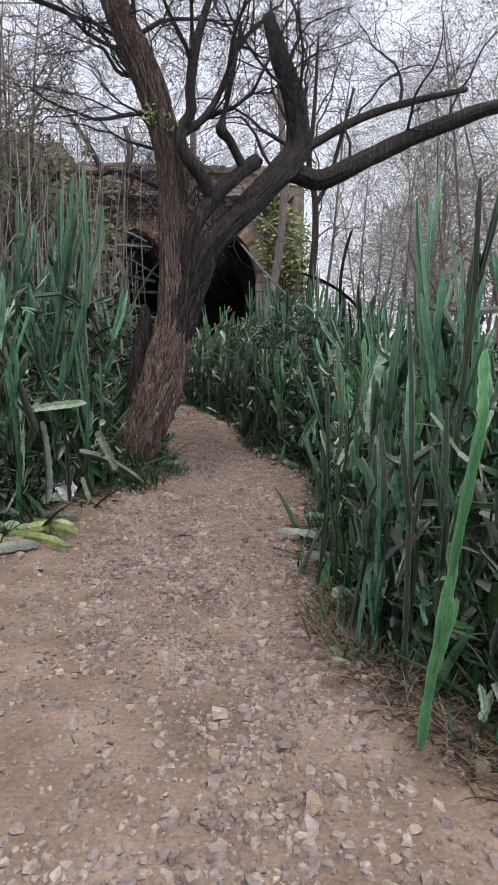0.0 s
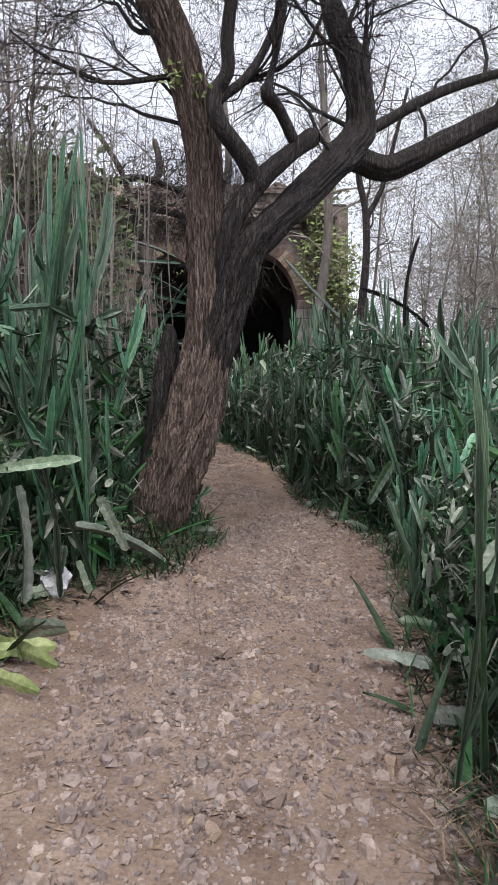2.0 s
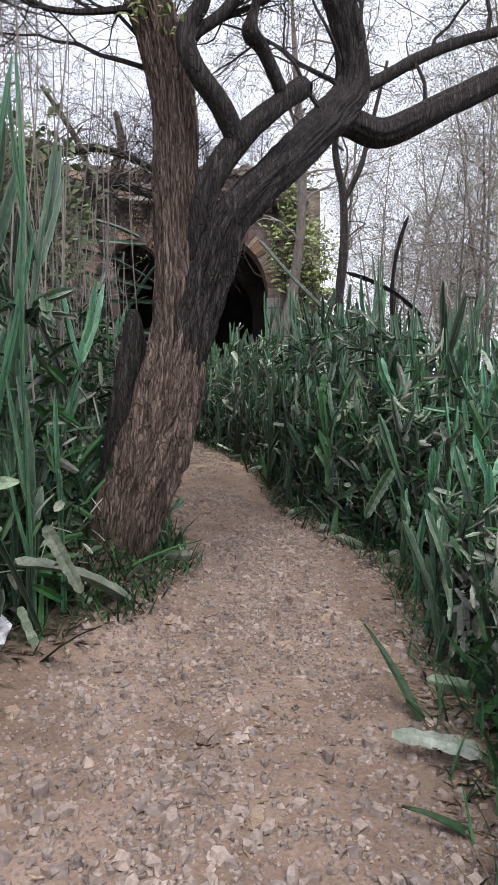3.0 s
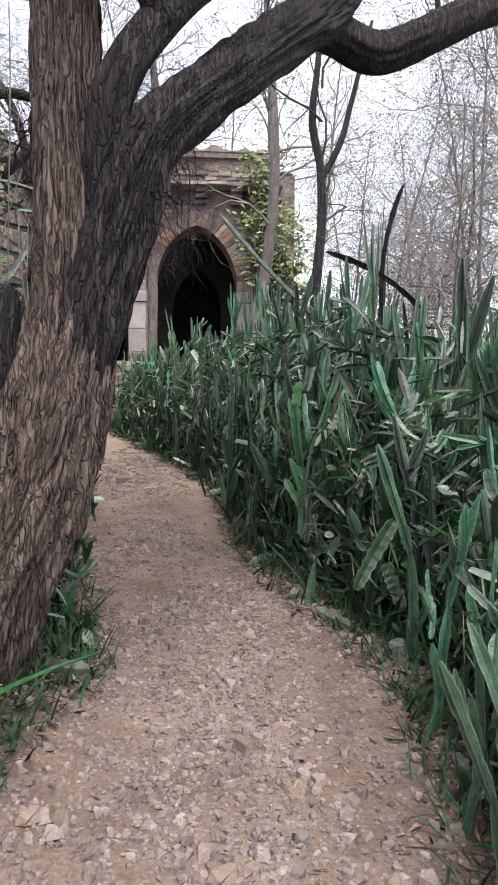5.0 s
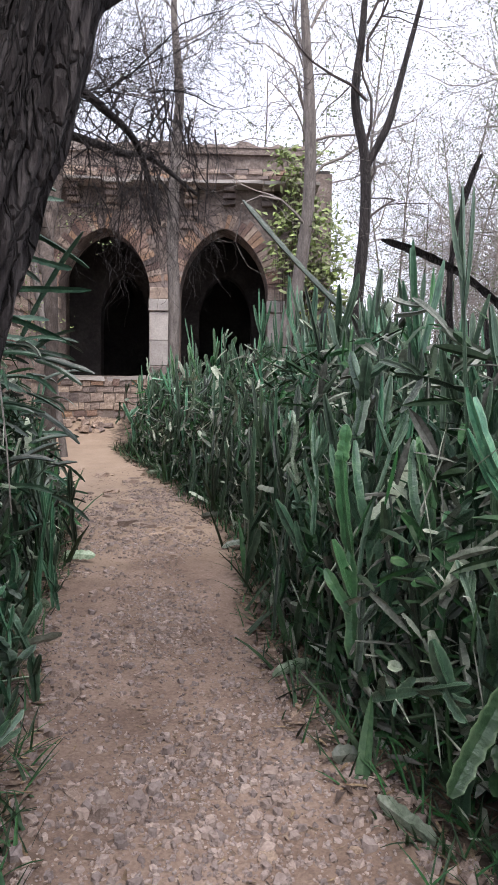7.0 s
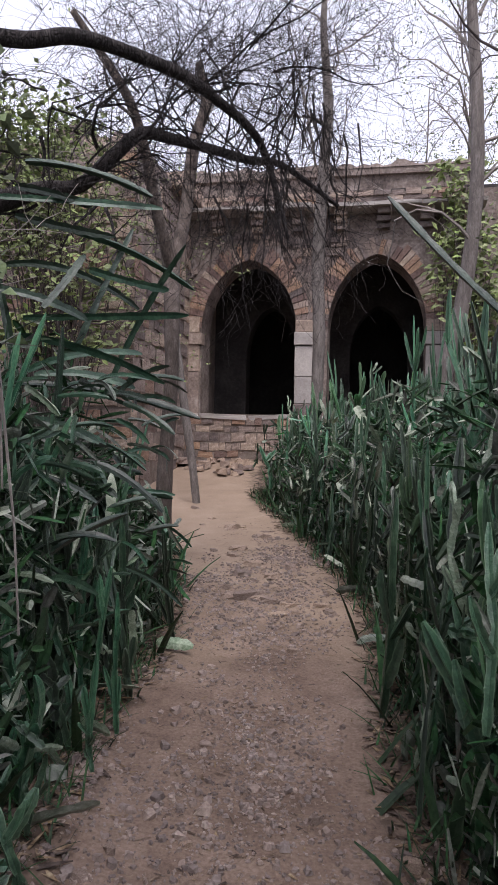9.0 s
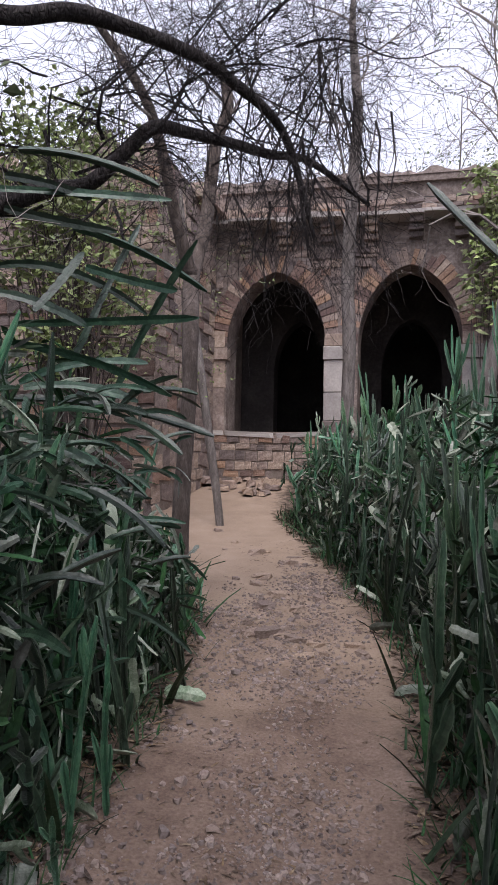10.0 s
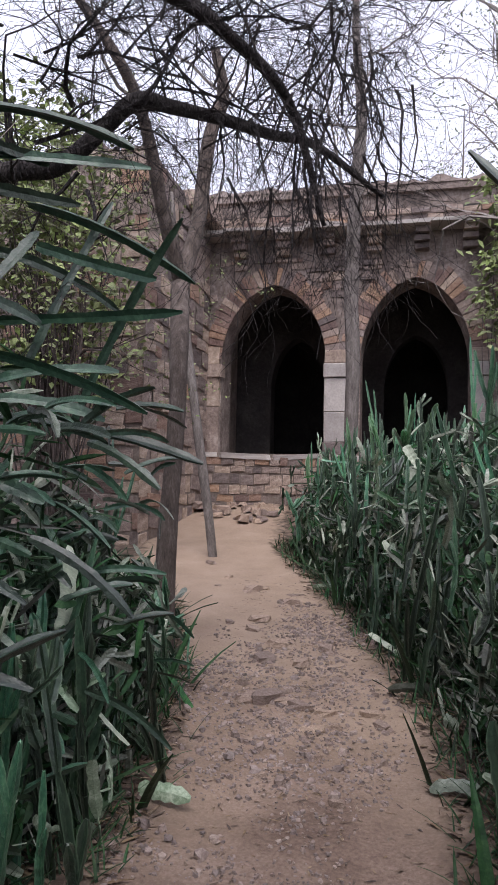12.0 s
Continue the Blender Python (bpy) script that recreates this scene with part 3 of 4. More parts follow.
# dressed pillar between the arches with its impost, and the outer one
for x0, x1 in ((-1.43, -1.02), (1.27, 1.62)):
    for z0, z1, out, m in ((PLINTH_TOP, 2.62, 0.05, MASONRY), (2.63, 3.20, 0.02, PALE_STONE), (3.21, 3.86, 0.02, PALE_STONE), (3.87, 4.14, 0.06, PALE_STONE), (4.15, 4.40, 0.025, MASONRY)):
        bm = bmesh.new()
        box(bm, x0 - out * 0.5, x1 + out * 0.5, FACE - 0.03 - out, FACE + 0.2, z0, z1, rng, 0.004)
        bmesh.ops.bevel(bm, geom=list(bm.edges), offset=0.012, segments=1, affect="EDGES")
        part("pillar_block", bm, m, pavilion)
for z0, z1, out in ((PLINTH_TOP, 3.3, 0.0), (3.31, 3.9, 0.0), (3.91, 4.15, 0.05), (4.16, 4.5, 0.0)):
    bm = bmesh.new()
    box(bm, -4.05, -3.53 + out, FACE - 0.05 - out, FACE + 0.2, z0, z1, rng, 0.006)
    part("pier_block", bm, MASONRY, pavilion)


def clear_of_arches(x, z):
    for x0, x1, l, r, spring, apex in BAYS:
        mid, w = (l + r) / 2, (r - l) / 2 + 0.42
        if abs(x - mid) < w and z < spring + (apex + 0.45 - spring) * math.sqrt(max(0, 1 - ((x - mid) / w) ** 2)):
            return False
    return True


stone_rows("stone", pavilion, -4.15, 2.2, 4.3, 6.2, FACE, random.Random(15), [MASONRY, RED_STONE], (0.08, 0.22), (0.11, 0.40), lambda x, z: clear_of_arches(x, z) and noise.noise(Vector((x * 1.1, z * 1.1, 9))) > -0.12, limit=280)
stone_rows("stone", pavilion, -4.15, 2.1, 6.74, 7.06, FACE, random.Random(16), [MASONRY, RED_STONE], (0.10, 0.17), (0.2, 0.6), limit=60)
stone_rows("stone", pavilion, -4.6, 2.95, 0.95, 2.22, FACE - 0.22, random.Random(17), [MASONRY, MASONRY, RED_STONE], (0.11, 0.22), (0.12, 0.40), limit=290, proud=(0.08, 0.24))
stone_rows("plinth_slab", pavilion, -4.4, 2.95, PLINTH_TOP - 0.10, PLINTH_TOP - 0.01, FACE - 0.21, random.Random(18), [PALE_STONE], (0.11, 0.12), (0.7, 1.2), limit=30)
settle(pavilion)

# the rubble wing that stands forward
wing = thing("rubble_wall", -5.5, 18.2, base_z(-5.5, 18.2), "tall rough rubble wall of brown and reddish stones", "wall", kind="structure")
bm = bmesh.new()
box(bm, -9.5, -3.78, 18.2, 24.0, 0.3, 6.9)
part("core", bm, MORTAR, wing)
for i in range(16):
    bm = bmesh.new()
    rr = random.Random(100 + i)
    x = -9.3 + rr.random() * 5.4
    box(bm, x, x + rr.uniform(0.3, 0.7), 18.25 + rr.random() * 4.5, 19.0 + rr.random() * 4.5, 6.85, 7.0 + rr.random() * 0.35, rr, 0.05)
    part("loose_block", bm, MASONRY, wing)
stone_rows("stone", wing, -8.2, -3.78, 0.75, 6.95, 18.2, random.Random(21), [MASONRY, MASONRY, RED_STONE], (0.16, 0.34), (0.22, 0.62), limit=300, proud=(0.1, 0.32))
side = Matrix.Translation((-3.78, 18.1, 0)) @ Matrix.Rotation(math.pi / 2, 4, "Z")
stone_rows("stone", wing, 0.0, 3.4, 0.75, 6.9, 0.0, random.Random(22), [MASONRY, MASONRY, RED_STONE], (0.2, 0.36), (0.25, 0.6), turn=side, limit=230, proud=(0.08, 0.26))
settle(wing)


# ---- cactus hedge ----
def stem_piece(v, f, rng, start, way, length, width, ribs, flat, n=7, lift=0.0, join=None):
    """One ribbed, scalloped joint of cactus from start along way; returns its end and last direction."""
    first, p, d = len(v), Vector(start), Vector(way).normalized()
    side = d.orthogonal().normalized()
    bend = Vector((rng.gauss(0, 0.022), rng.gauss(0, 0.022), rng.gauss(0, 0.02)))
    ph, turn = rng.random() * 6, rng.uniform(0, 2)
    for i in range(n + 1):
        t = i / n
        r = width / 2 * min(1.0, 0.72 + 3.0 * t) * (1 - max(0.0, (t - 0.84) / 0.16) ** 2 * 0.66)
        r *= 1 + (0.13 if i % 2 else -0.09) + 0.08 * math.sin(ph + 6 * t)
        side = (side - d * side.dot(d)).normalized()
        other = d.cross(side)
        for k in range(ribs * 2):
            a = math.pi * k / ribs + turn
            q = r if k % 2 == 0 else r * flat
            v.append(p + side * (q * math.cos(a)) + other * (q * math.sin(a)))
        if i < n:
            p = p + d * (length / n)
            d = (d + bend + Vector((0, 0, lift))).normalized()
    m = ribs * 2
    for i in range(n):
        for k in range(m):
            f.append((first + i * m + k, first + i * m + (k + 1) % m, first + (i + 1) * m + (k + 1) % m, first + (i + 1) * m + k))
    f.append(tuple(first + n * m + k for k in range(m)))
    if join is not None:
        f.append((join, first, first + 1))
    return p, d


def margined(me):
    """Marks the scalloped rib edges of a cactus, which are paler than its sides."""
    edge = me.attributes.new("margin", "FLOAT", "POINT")
    edge.data.foreach_set("value", [1.0 - i % 2 for i in range(len(me.vertices))])
    return me


def stem_mesh(name, seed, length, width, bend, mat, ribs=3, flat=0.32, shoots=4):
    """A jointed cactus stem from the origin upwards, with side shoots grown out of it."""
    rng = random.Random(seed)
    v, f = [], []
    p, d, joints = Vector((0, 0, 0)), Vector((bend, 0, 1)).normalized(), []
    parts = 2 if shoots else 1
    for i in range(parts):
        at = len(v)
        q, e = stem_piece(v, f, rng, p, d, length / parts * 1.04, width * (1 - 0.1 * i), ribs, flat, 9 if not shoots else 7, 0.0, at - 1 if i else None)
        for _ in range(4):
            k = rng.randrange(2, 7)
            ring = v[at + k * ribs * 2: at + (k + 1) * ribs * 2]
            joints.append((sum(ring, Vector()) / len(ring), at + k * ribs * 2))
        p, d = q - e * 0.02, (e + Vector((rng.gauss(0, 0.2), rng.gauss(0, 0.2), 0.25))).normalized()
    for _ in range(shoots):
        a, out = rng.uniform(0, 6.3), rng.uniform(0.25, 0.8)
        w = Vector((math.cos(a) * out, math.sin(a) * out, rng.uniform(0.5, 1.0)))
        start, k = rng.choice(joints)
        stem_piece(v, f, rng, start, w, rng.uniform(0.16, 0.36), width * rng.uniform(0.7, 1.0), ribs, flat, 7, 0.12, k)
    return margined(mesh_from(name, v, f, mat))


GREEN = [stem_mesh("stem", i, 1.0, w, b, STEM, 3 + i % 2) for i, (w, b) in enumerate(((0.062, 0.05), (0.072, -0.08), (0.050, 0.08), (0.082, 0.0), (0.058, 0.12), (0.068, -0.1), (0.048, 0.1), (0.078, 0.04), (0.054, -0.05), (0.070, 0.08), (0.064, -0.06), (0.056, 0.12)))]
YOUNG = [stem_mesh("stem", 20 + i, 1.0, w, b, STEM_BRIGHT, 3) for i, (w, b) in enumerate(((0.074, 0.04), (0.064, -0.06), (0.082, 0.06)))]
PALE = [stem_mesh("stem", 30 + i, 1.0, w, b, STEM_PALE, 2 + i % 2, 0.22, 2) for i, (w, b) in enumerate(((0.06, 0.3), (0.05, -0.35), (0.065, 0.5), (0.055, 0.15)))]
WHITE = [stem_mesh("stem", 40 + i, 1.0, w, b, STEM_WHITE, 2, 0.2, 0) for i, (w, b) in enumerate(((0.08, 0.3), (0.09, -0.25)))]


def cactus(x, y, tall, rng, count=12, spread=0.16, young=0.0, lean=0.13, away=0.0, guard=False, dryness=0.0, label="dense clump of dark green ribbed cactus stems"):
    """A clump of stems; away: the compass angle in which the fallen ones may lie."""
    t = thing("cactus_clump", x, y, ground_z(x, y) - 0.02, label, "cactus", "cactus hedge along the path")
    for _ in range(count):
        u = rng.random()
        if u < young:
            me, dry = rng.choice(YOUNG), False
        elif u < 0.74 - dryness:
            me, dry = rng.choice(GREEN), False
        elif u < 0.955 - 0.4 * dryness:
            me, dry = rng.choice(PALE), True
        else:
            me, dry = rng.choice(WHITE), True
        h = tall * rng.uniform(0.55, 1.0)
        z, tilt, turn = 0.0, abs(rng.gauss(0, lean)), rng.uniform(0, 6.3)
        if dry or rng.random() < 0.3:
            h, z, tilt = rng.uniform(0.2, 0.6), rng.uniform(0.05, 0.8) * tall, rng.uniform(0.3, 2.4)
            turn = rng.uniform(0, 6.3)
        elif rng.random() < 0.35:
            z = rng.uniform(0.2, 0.55) * tall
            h = (tall - z) * rng.uniform(0.6, 1.0)
        if guard or (tilt > 0.35 and z < 0.5 * tall):
            turn = away + rng.uniform(-1.5, 1.5)
        ob = part("stem", me, None, t)
        thick = rng.uniform(0.45, 0.85) if tilt > 0.9 else rng.uniform(0.45, 0.95) * (0.78 if y < 4.8 else 1.0)
        ob.matrix_basis = Matrix.Translation((rng.gauss(0, spread), rng.gauss(0, spread), z)) @ Matrix.Rotation(turn, 4, "Z") @ Matrix.Rotation(tilt, 4, "Y") @ Matrix.Rotation(rng.uniform(-0.9, 0.9) if guard else rng.uniform(0, 6.3), 4, "Z") @ Matrix.Diagonal((thick, thick, h, 1))
    return t


def leaning_stems(x, y, spans, mat, label, width=0.075):
    """A cactus whose long stems reach between given ends."""
    t = thing("cactus", x, y, ground_z(x, y), label, "cactus", "leaning cactus stems over the path")
    for i, (a, b) in enumerate(spans):
        rng = random.Random(300 + i + int(10 * x))
        a, b = Vector(a), Vector(b)
        v, f = [], []
        stem_piece(v, f, rng, a, (b - a) + Vector((0, 0, 0.10 * (b - a).length)), (b - a).length, width, 3, 0.3, 14, -0.014)
        part("stem", margined(mesh_from("stem", v, f, mat)), None, t)
    settle(t)
    return t


HEDGE = random.Random(31)


def hedge_row(side, y0, y1, depth, table, tall, step=0.42):
    y = y0
    while y < y1:
        edge = lerp_table(y, table)
        d = 0.36 if side > 0 else 0.30
        while d < depth:
            x = edge + side * (d + HEDGE.uniform(-0.1, 0.1))
            yy = y + HEDGE.uniform(-0.2, 0.2)
            h = tall(y) * (0.5 + 0.5 * min(1.0, d / 0.8)) * HEDGE.uniform(0.74, 1.1)
            if side < 0 and 7.1 < yy < 9.7 and d < 0.95:
                h *= 0.4
            if math.hypot(x + 0.85, yy - 7.1) > 0.62 and not (x < -3.6 and yy > 17.6):
                cactus(x, yy, h, HEDGE, (24 if d < 1.0 else 9), 0.14, 0.07 if side > 0 else 0.02, 0.17 if side > 0 else 0.22, 0.0 if side > 0 else math.pi, d < 0.6, 0.16 if yy > 10 and side > 0 else 0.0)
            d += step if d < 1.4 else step * 1.5
        y += step


hedge_row(1, 2.5, 18.8, 3.0, RIGHT_EDGE, lambda y: lerp_table(y, [(2, 2.1), (4, 2.2), (5, 1.5), (6.5, 1.4), (7.4, 1.8), (8.6, 2.2), (12, 2.4), (15, 2.45), (17, 2.2), (19, 1.6)]))
hedge_row(-1, 4.7, 14.6, 2.6, LEFT_EDGE, lambda y: lerp_table(y, [(4, 2.0), (5.5, 2.6), (8.4, 2.4), (9.4, 1.9), (10.2, 2.0), (11.6, 1.9), (12.4, 1.1), (13.2, 0.6), (15, 0.5)]))


def strap_leaves(name, label, category, areas, rng, mat, length, width, upright, limit=0.72):
    """A mat of many bent strap leaves or blades, as one mesh."""
    v, f = [], []
    for cx, cy, sx, sy, n in areas:
        for _ in range(n):
            x, y = cx + rng.gauss(0, sx), cy + rng.gauss(0, sy)
            if trodden(x, y) > limit:
                continue
            z = ground_z(x, y)
            L, w, a = length * rng.uniform(0.4, 1.2), width * rng.uniform(0.6, 1.3), rng.uniform(0, 6.3)
            d = Vector((math.cos(a), math.sin(a), 0))
            s = Vector((-d.y, d.x, 0)) * w / 2
            up = rng.uniform(*upright)
            k = len(v)
            for i in range(4):
                q = i / 3
                c = Vector((x, y, z - 0.01)) + d * L * q * (1 - up * 0.6) + Vector((0, 0, L * up * (q - 0.45 * q * q * (1.2 - up)) + 0.012))
                ww = s * (1 - 0.9 * q ** 2)
                v += [c - ww, c + Vector((0, 0, -w * 0.15)), c + ww]
            for i in range(3):
                b = k + 3 * i
                f += [(b, b + 1, b + 4, b + 3), (b + 1, b + 2, b + 5, b + 4)]
    return tagged(new(name, mesh_from(name, v, f, mat)), label, category, kind="stuff")


side_areas_r = [(lerp_table(y, RIGHT_EDGE) + 0.22, y, 0.16, 0.22, 90) for y in np.arange(1.6, 19, 0.4)]
side_areas_l = [(lerp_table(y, LEFT_EDGE) - 0.22, y, 0.16, 0.22, 90) for y in np.arange(4.6, 16, 0.4)]
deep_r = [(lerp_table(y, RIGHT_EDGE) + 1.3, y, 0.6, 0.3, 70) for y in np.arange(2.2, 19, 0.5)]
deep_l = [(lerp_table(y, LEFT_EDGE) - 1.3, y, 0.6, 0.3, 70) for y in np.arange(4.8, 16, 0.5)]
rng = random.Random(41)
strap_leaves("grass", "thin green grass blades along the path edge", "grass", side_areas_r + side_areas_l, rng, UNDER, 0.24, 0.012, (0.4, 0.95))
strap_leaves("undergrowth", "low dark strap leaves between the cactus clumps", "undergrowth", deep_r + deep_l, rng, UNDER, 0.6, 0.05, (0.35, 0.95))
strap_leaves("leaf_litter", "dry brown leaf litter along the path edges", "leaf litter", [(a, b, 0.18, c, 150) for a, b, _, c, _ in side_areas_r + side_areas_l] + deep_r + deep_l, rng, LITTER, 0.11, 0.025, (0.0, 0.25))

# ---- saplings before the pavilion ----
def sapling(name, label, stems, mat, seed, sprays=(), twig_mat=TWIG_GREY, depth=2, forks=4, droop=0.0):
    x, y, z = stems[0][0][:3]
    t = thing(name, x, y, ground_z(x, y), label, "tree")
    for i, s in enumerate(stems):
        limb("trunk" if i == 0 else "branch", s, mat, t, 10, 0.10, 0.08, 6)
    v, f = [], []
    rng = random.Random(seed)
    for p, d, L, r in sprays:
        twig_spray(v, f, rng, p, d, L, r, depth, droop, 0.28, forks)
    if v:
        part("crown", mesh_from("crown", v, f, twig_mat), None, t)
    settle(t)
    return t


sapling("forked_sapling", "slender forked sapling with grey-brown bark at the path edge",
        [[(-1.77, 13.75, 0.3, 0.09), (-1.79, 13.8, 0.74, 0.083), (-1.82, 13.9, 1.42, 0.083), (-1.82, 14.0, 2.12, 0.077), (-1.83, 14.1, 2.62, 0.075), (-1.90, 14.3, 3.15, 0.085), (-2.10, 14.9, 3.88, 0.095), (-2.05, 15.2, 4.53, 0.083), (-2.01, 15.4, 5.53, 0.078), (-1.89, 15.5, 6.08, 0.07), (-1.99, 15.5, 6.6, 0.05)],
         [(-2.08, 14.85, 3.80, 0.08), (-2.20, 14.6, 4.43, 0.068), (-2.25, 14.4, 4.89, 0.062), (-2.33, 14.2, 5.33, 0.056), (-2.47, 14.0, 5.66, 0.05), (-2.9, 13.8, 6.3, 0.035)]], BARK_BROWN, 51,
        [((-2.0, 15.4, 5.6), (0.4, 0, 1), 1.6, 0.02), ((-1.9, 15.5, 6.1), (-0.6, 0, 1), 1.5, 0.02), ((-2.3, 14.2, 5.3), (-0.6, -0.2, 0.8), 1.5, 0.02), ((-2.25, 14.4, 4.9), (-1, 0, 0.4), 1.2, 0.015)])
sapling("thin_sapling", "thin straight sapling leaning before the pavilion",
        [[(-2.50, 17.8, 0.5, 0.07), (-2.52, 17.8, 0.77, 0.064), (-2.64, 17.8, 1.63, 0.067), (-2.85, 17.8, 2.92, 0.067), (-3.03, 17.9, 3.92, 0.064), (-3.23, 18.0, 4.96, 0.055), (-3.4, 18.1, 6.2, 0.03)]], BARK_PALE, 52)
sapling("slender_tree", "slender grey tree with peeling pale bark before the arches",
        [[(-0.73, 19.0, 0.8, 0.10), (-0.73, 19.0, 2.35, 0.10), (-0.71, 19.0, 3.65, 0.11), (-0.75, 19.0, 4.97, 0.112), (-0.70, 19.0, 6.30, 0.10), (-0.63, 19.0, 7.65, 0.085), (-0.74, 19.0, 9.03, 0.06), (-0.7, 19.0, 10.2, 0.03)]], BARK_PALE, 53,
        [((-0.7, 19.0, z), (math.cos(z * 3), 0.3 * math.sin(z), 0.9), 1.8, 0.022) for z in (6.0, 6.8, 7.4, 8.0, 8.5, 9.0, 9.5)])
sapling("slender_tree", "slender grey tree rising out of the cactus hedge",
        [[(1.05, 17, 0.6, 0.12), (1.14, 17, 2.29, 0.12), (1.44, 17, 3.71, 0.107), (1.60, 17, 5.12, 0.098), (1.60, 17, 6.50, 0.09), (1.50, 17, 7.86, 0.07), (1.4, 17, 9.5, 0.03)]], BARK_PALE, 54,
        [((1.6, 17.0, z), (math.cos(z * 2.2), 0.3 * math.sin(z), 1.0), 2.0, 0.028) for z in (4.6, 5.4, 6.0, 6.6, 7.2, 7.8, 8.6)])
sapling("slender_tree", "dark slender tree with upswept branches in the hedge",
        [[(2.0, 15, 0.6, 0.10), (2.02, 15, 2.90, 0.085), (2.11, 15, 4.14, 0.075), (2.09, 15, 5.07, 0.068), (1.95, 15, 5.82, 0.06), (2.04, 15, 6.81, 0.045), (2.1, 15, 8.4, 0.02)],
         [(2.1, 15, 4.9, 0.055), (2.4, 15, 5.5, 0.05), (2.6, 15.1, 6.2, 0.042), (2.9, 15.1, 7.4, 0.025)]], BARK_DARK, 55,
        [((2.1, 15.0, z), (math.cos(z * 2.7), 0.3 * math.sin(z), 0.9), 1.8, 0.022) for z in (4.0, 4.6, 5.2, 5.8, 6.3, 6.8)], TWIG)


def drooping_tree():
    """The tree whose dark crooked limbs hang over the path before the pavilion."""
    t = thing("drooping_tree", -4.2, 12.3, ground_z(-4.2, 12.3), "dark crooked tree with drooping tangled bare twigs", "tree")
    limb("trunk", [(-4.2, 12.3, 0.2, 0.20), (-4.1, 12.3, 1.5, 0.17), (-3.8, 12.3, 2.8, 0.15), (-3.3, 12.4, 3.6, 0.13), (-2.65, 12.6, 3.96, 0.075), (-2.28, 12.7, 4.03, 0.064), (-2.0, 12.8, 4.32, 0.062), (-1.75, 12.8, 4.50, 0.058), (-1.5, 12.9, 4.48, 0.05), (-1.16, 13.0, 4.41, 0.044), (-0.87, 13.2, 4.38, 0.04), (-0.60, 13.6, 4.47, 0.03), (-0.1, 14.0, 4.2, 0.02)], BARK_DARK, t, 14)
    limb("limb", [(-3.9, 12.3, 2.6, 0.079), (-3.2, 11.4, 3.8, 0.066), (-2.5, 11.0, 4.3, 0.056), (-1.93, 11.2, 4.41, 0.053), (-1.71, 11.35, 4.50, 0.051), (-1.48, 11.6, 4.54, 0.046), (-1.08, 11.85, 4.45, 0.041), (-0.86, 12.05, 4.34, 0.036), (-0.70, 12.3, 4.27, 0.033), (-0.60, 12.5, 4.15, 0.030), (-0.50, 12.6, 3.83, 0.022), (-0.42, 12.7, 3.5, 0.013)], BARK_DARK, t, 12)
    rng = random.Random(61)
    v, f = [], []
    for i in range(34):
        s = rng.random()
        p = (-2.2 + 1.9 * s, 12.0 + rng.uniform(-0.5, 1.2), 4.35 + rng.uniform(-0.1, 0.15))
        twig_spray(v, f, rng, p, (rng.gauss(0.3, 0.7), rng.gauss(0, 0.5), rng.uniform(-0.3, 1.0)), rng.uniform(0.8, 1.5), 0.010, 3, 0.02, 0.22, 5)
    for i in range(36):
        p = (rng.gauss(-0.5, 0.28), rng.uniform(12.3, 13.4), rng.uniform(3.95, 4.7))
        twig_spray(v, f, rng, p, (rng.gauss(0.1, 0.4), rng.gauss(0, 0.3), -0.9), rng.uniform(0.45, 0.95), 0.012, 2, 0.10, 0.24, 4)
    for i in range(24):
        p = (rng.uniform(-3.0, -1.7), rng.uniform(11.3, 12.8), rng.uniform(3.6, 4.5))
        twig_spray(v, f, rng, p, (rng.gauss(0.2, 0.5), rng.gauss(-0.1, 0.4), rng.uniform(-0.9, 0.8)), rng.uniform(0.6, 1.3), rng.uniform(0.010, 0.02), 2, 0.05, 0.26, 4)
    part("crown", mesh_from("crown", v, f, BARK_DARK), None, t, "tangled drooping bare twigs")
    settle(t)


drooping_tree()

# ---- the wood around ----
WOOD = [
    bare_tree("bare_tree", "thin bare grey tree of the dry wood", 71, 8.0, 0.055, BARK_PALE, TWIG_GREY, 0.3, 3, 4, 0.0, FAR_LEAF, 90),
    bare_tree("bare_tree", "thin bare dark tree of the dry wood", 72, 7.0, 0.07, BARK_DARK, TWIG, 0.4, 3, 4, 0.02),
    bare_tree("bare_tree", "thin bare tree with sparse feathery green leaves", 73, 9.0, 0.06, BARK_PALE, TWIG_GREY, 0.3, 3, 4, 0.03, FAR_LEAF, 260),
    bare_tree("thicket", "dry thicket of thin upright grey stems", 74, 4.6, 0.03, BARK_PALE, TWIG_GREY, 0.2, 2, 4, 0.0, None, 0, 26, 0.02),
]
rng = random.Random(81)
spots = []
for _ in range(26):
    spots.append((rng.uniform(4.6, 18.0), rng.uniform(11, 40), None))
for _ in range(16):
    spots.append((rng.uniform(-14.0, -4.6), rng.uniform(6, 15), None))
for _ in range(22):
    spots.append((rng.uniform(-16.0, 18.0), rng.uniform(30, 48), None))
for _ in range(12):
    spots.append((rng.uniform(-4.2, -2.0), rng.uniform(7.5, 10.0), 3))
for _ in range(16):
    spots.append((rng.uniform(-5.4, -2.5), rng.uniform(7.2, 10.4), 3))
for _ in range(6):
    spots.append((rng.uniform(4.6, 7.5), rng.uniform(12.0, 18.0), rng.choice([0, 2])))
for _ in range(9):
    spots.append((rng.uniform(1.9, 5.5), rng.uniform(12, 20), 3))
for _ in range(10):
    a = rng.uniform(math.pi, 2 * math.pi)
    spots.append((18 * math.cos(a), -4 + 12 * math.sin(a), None))
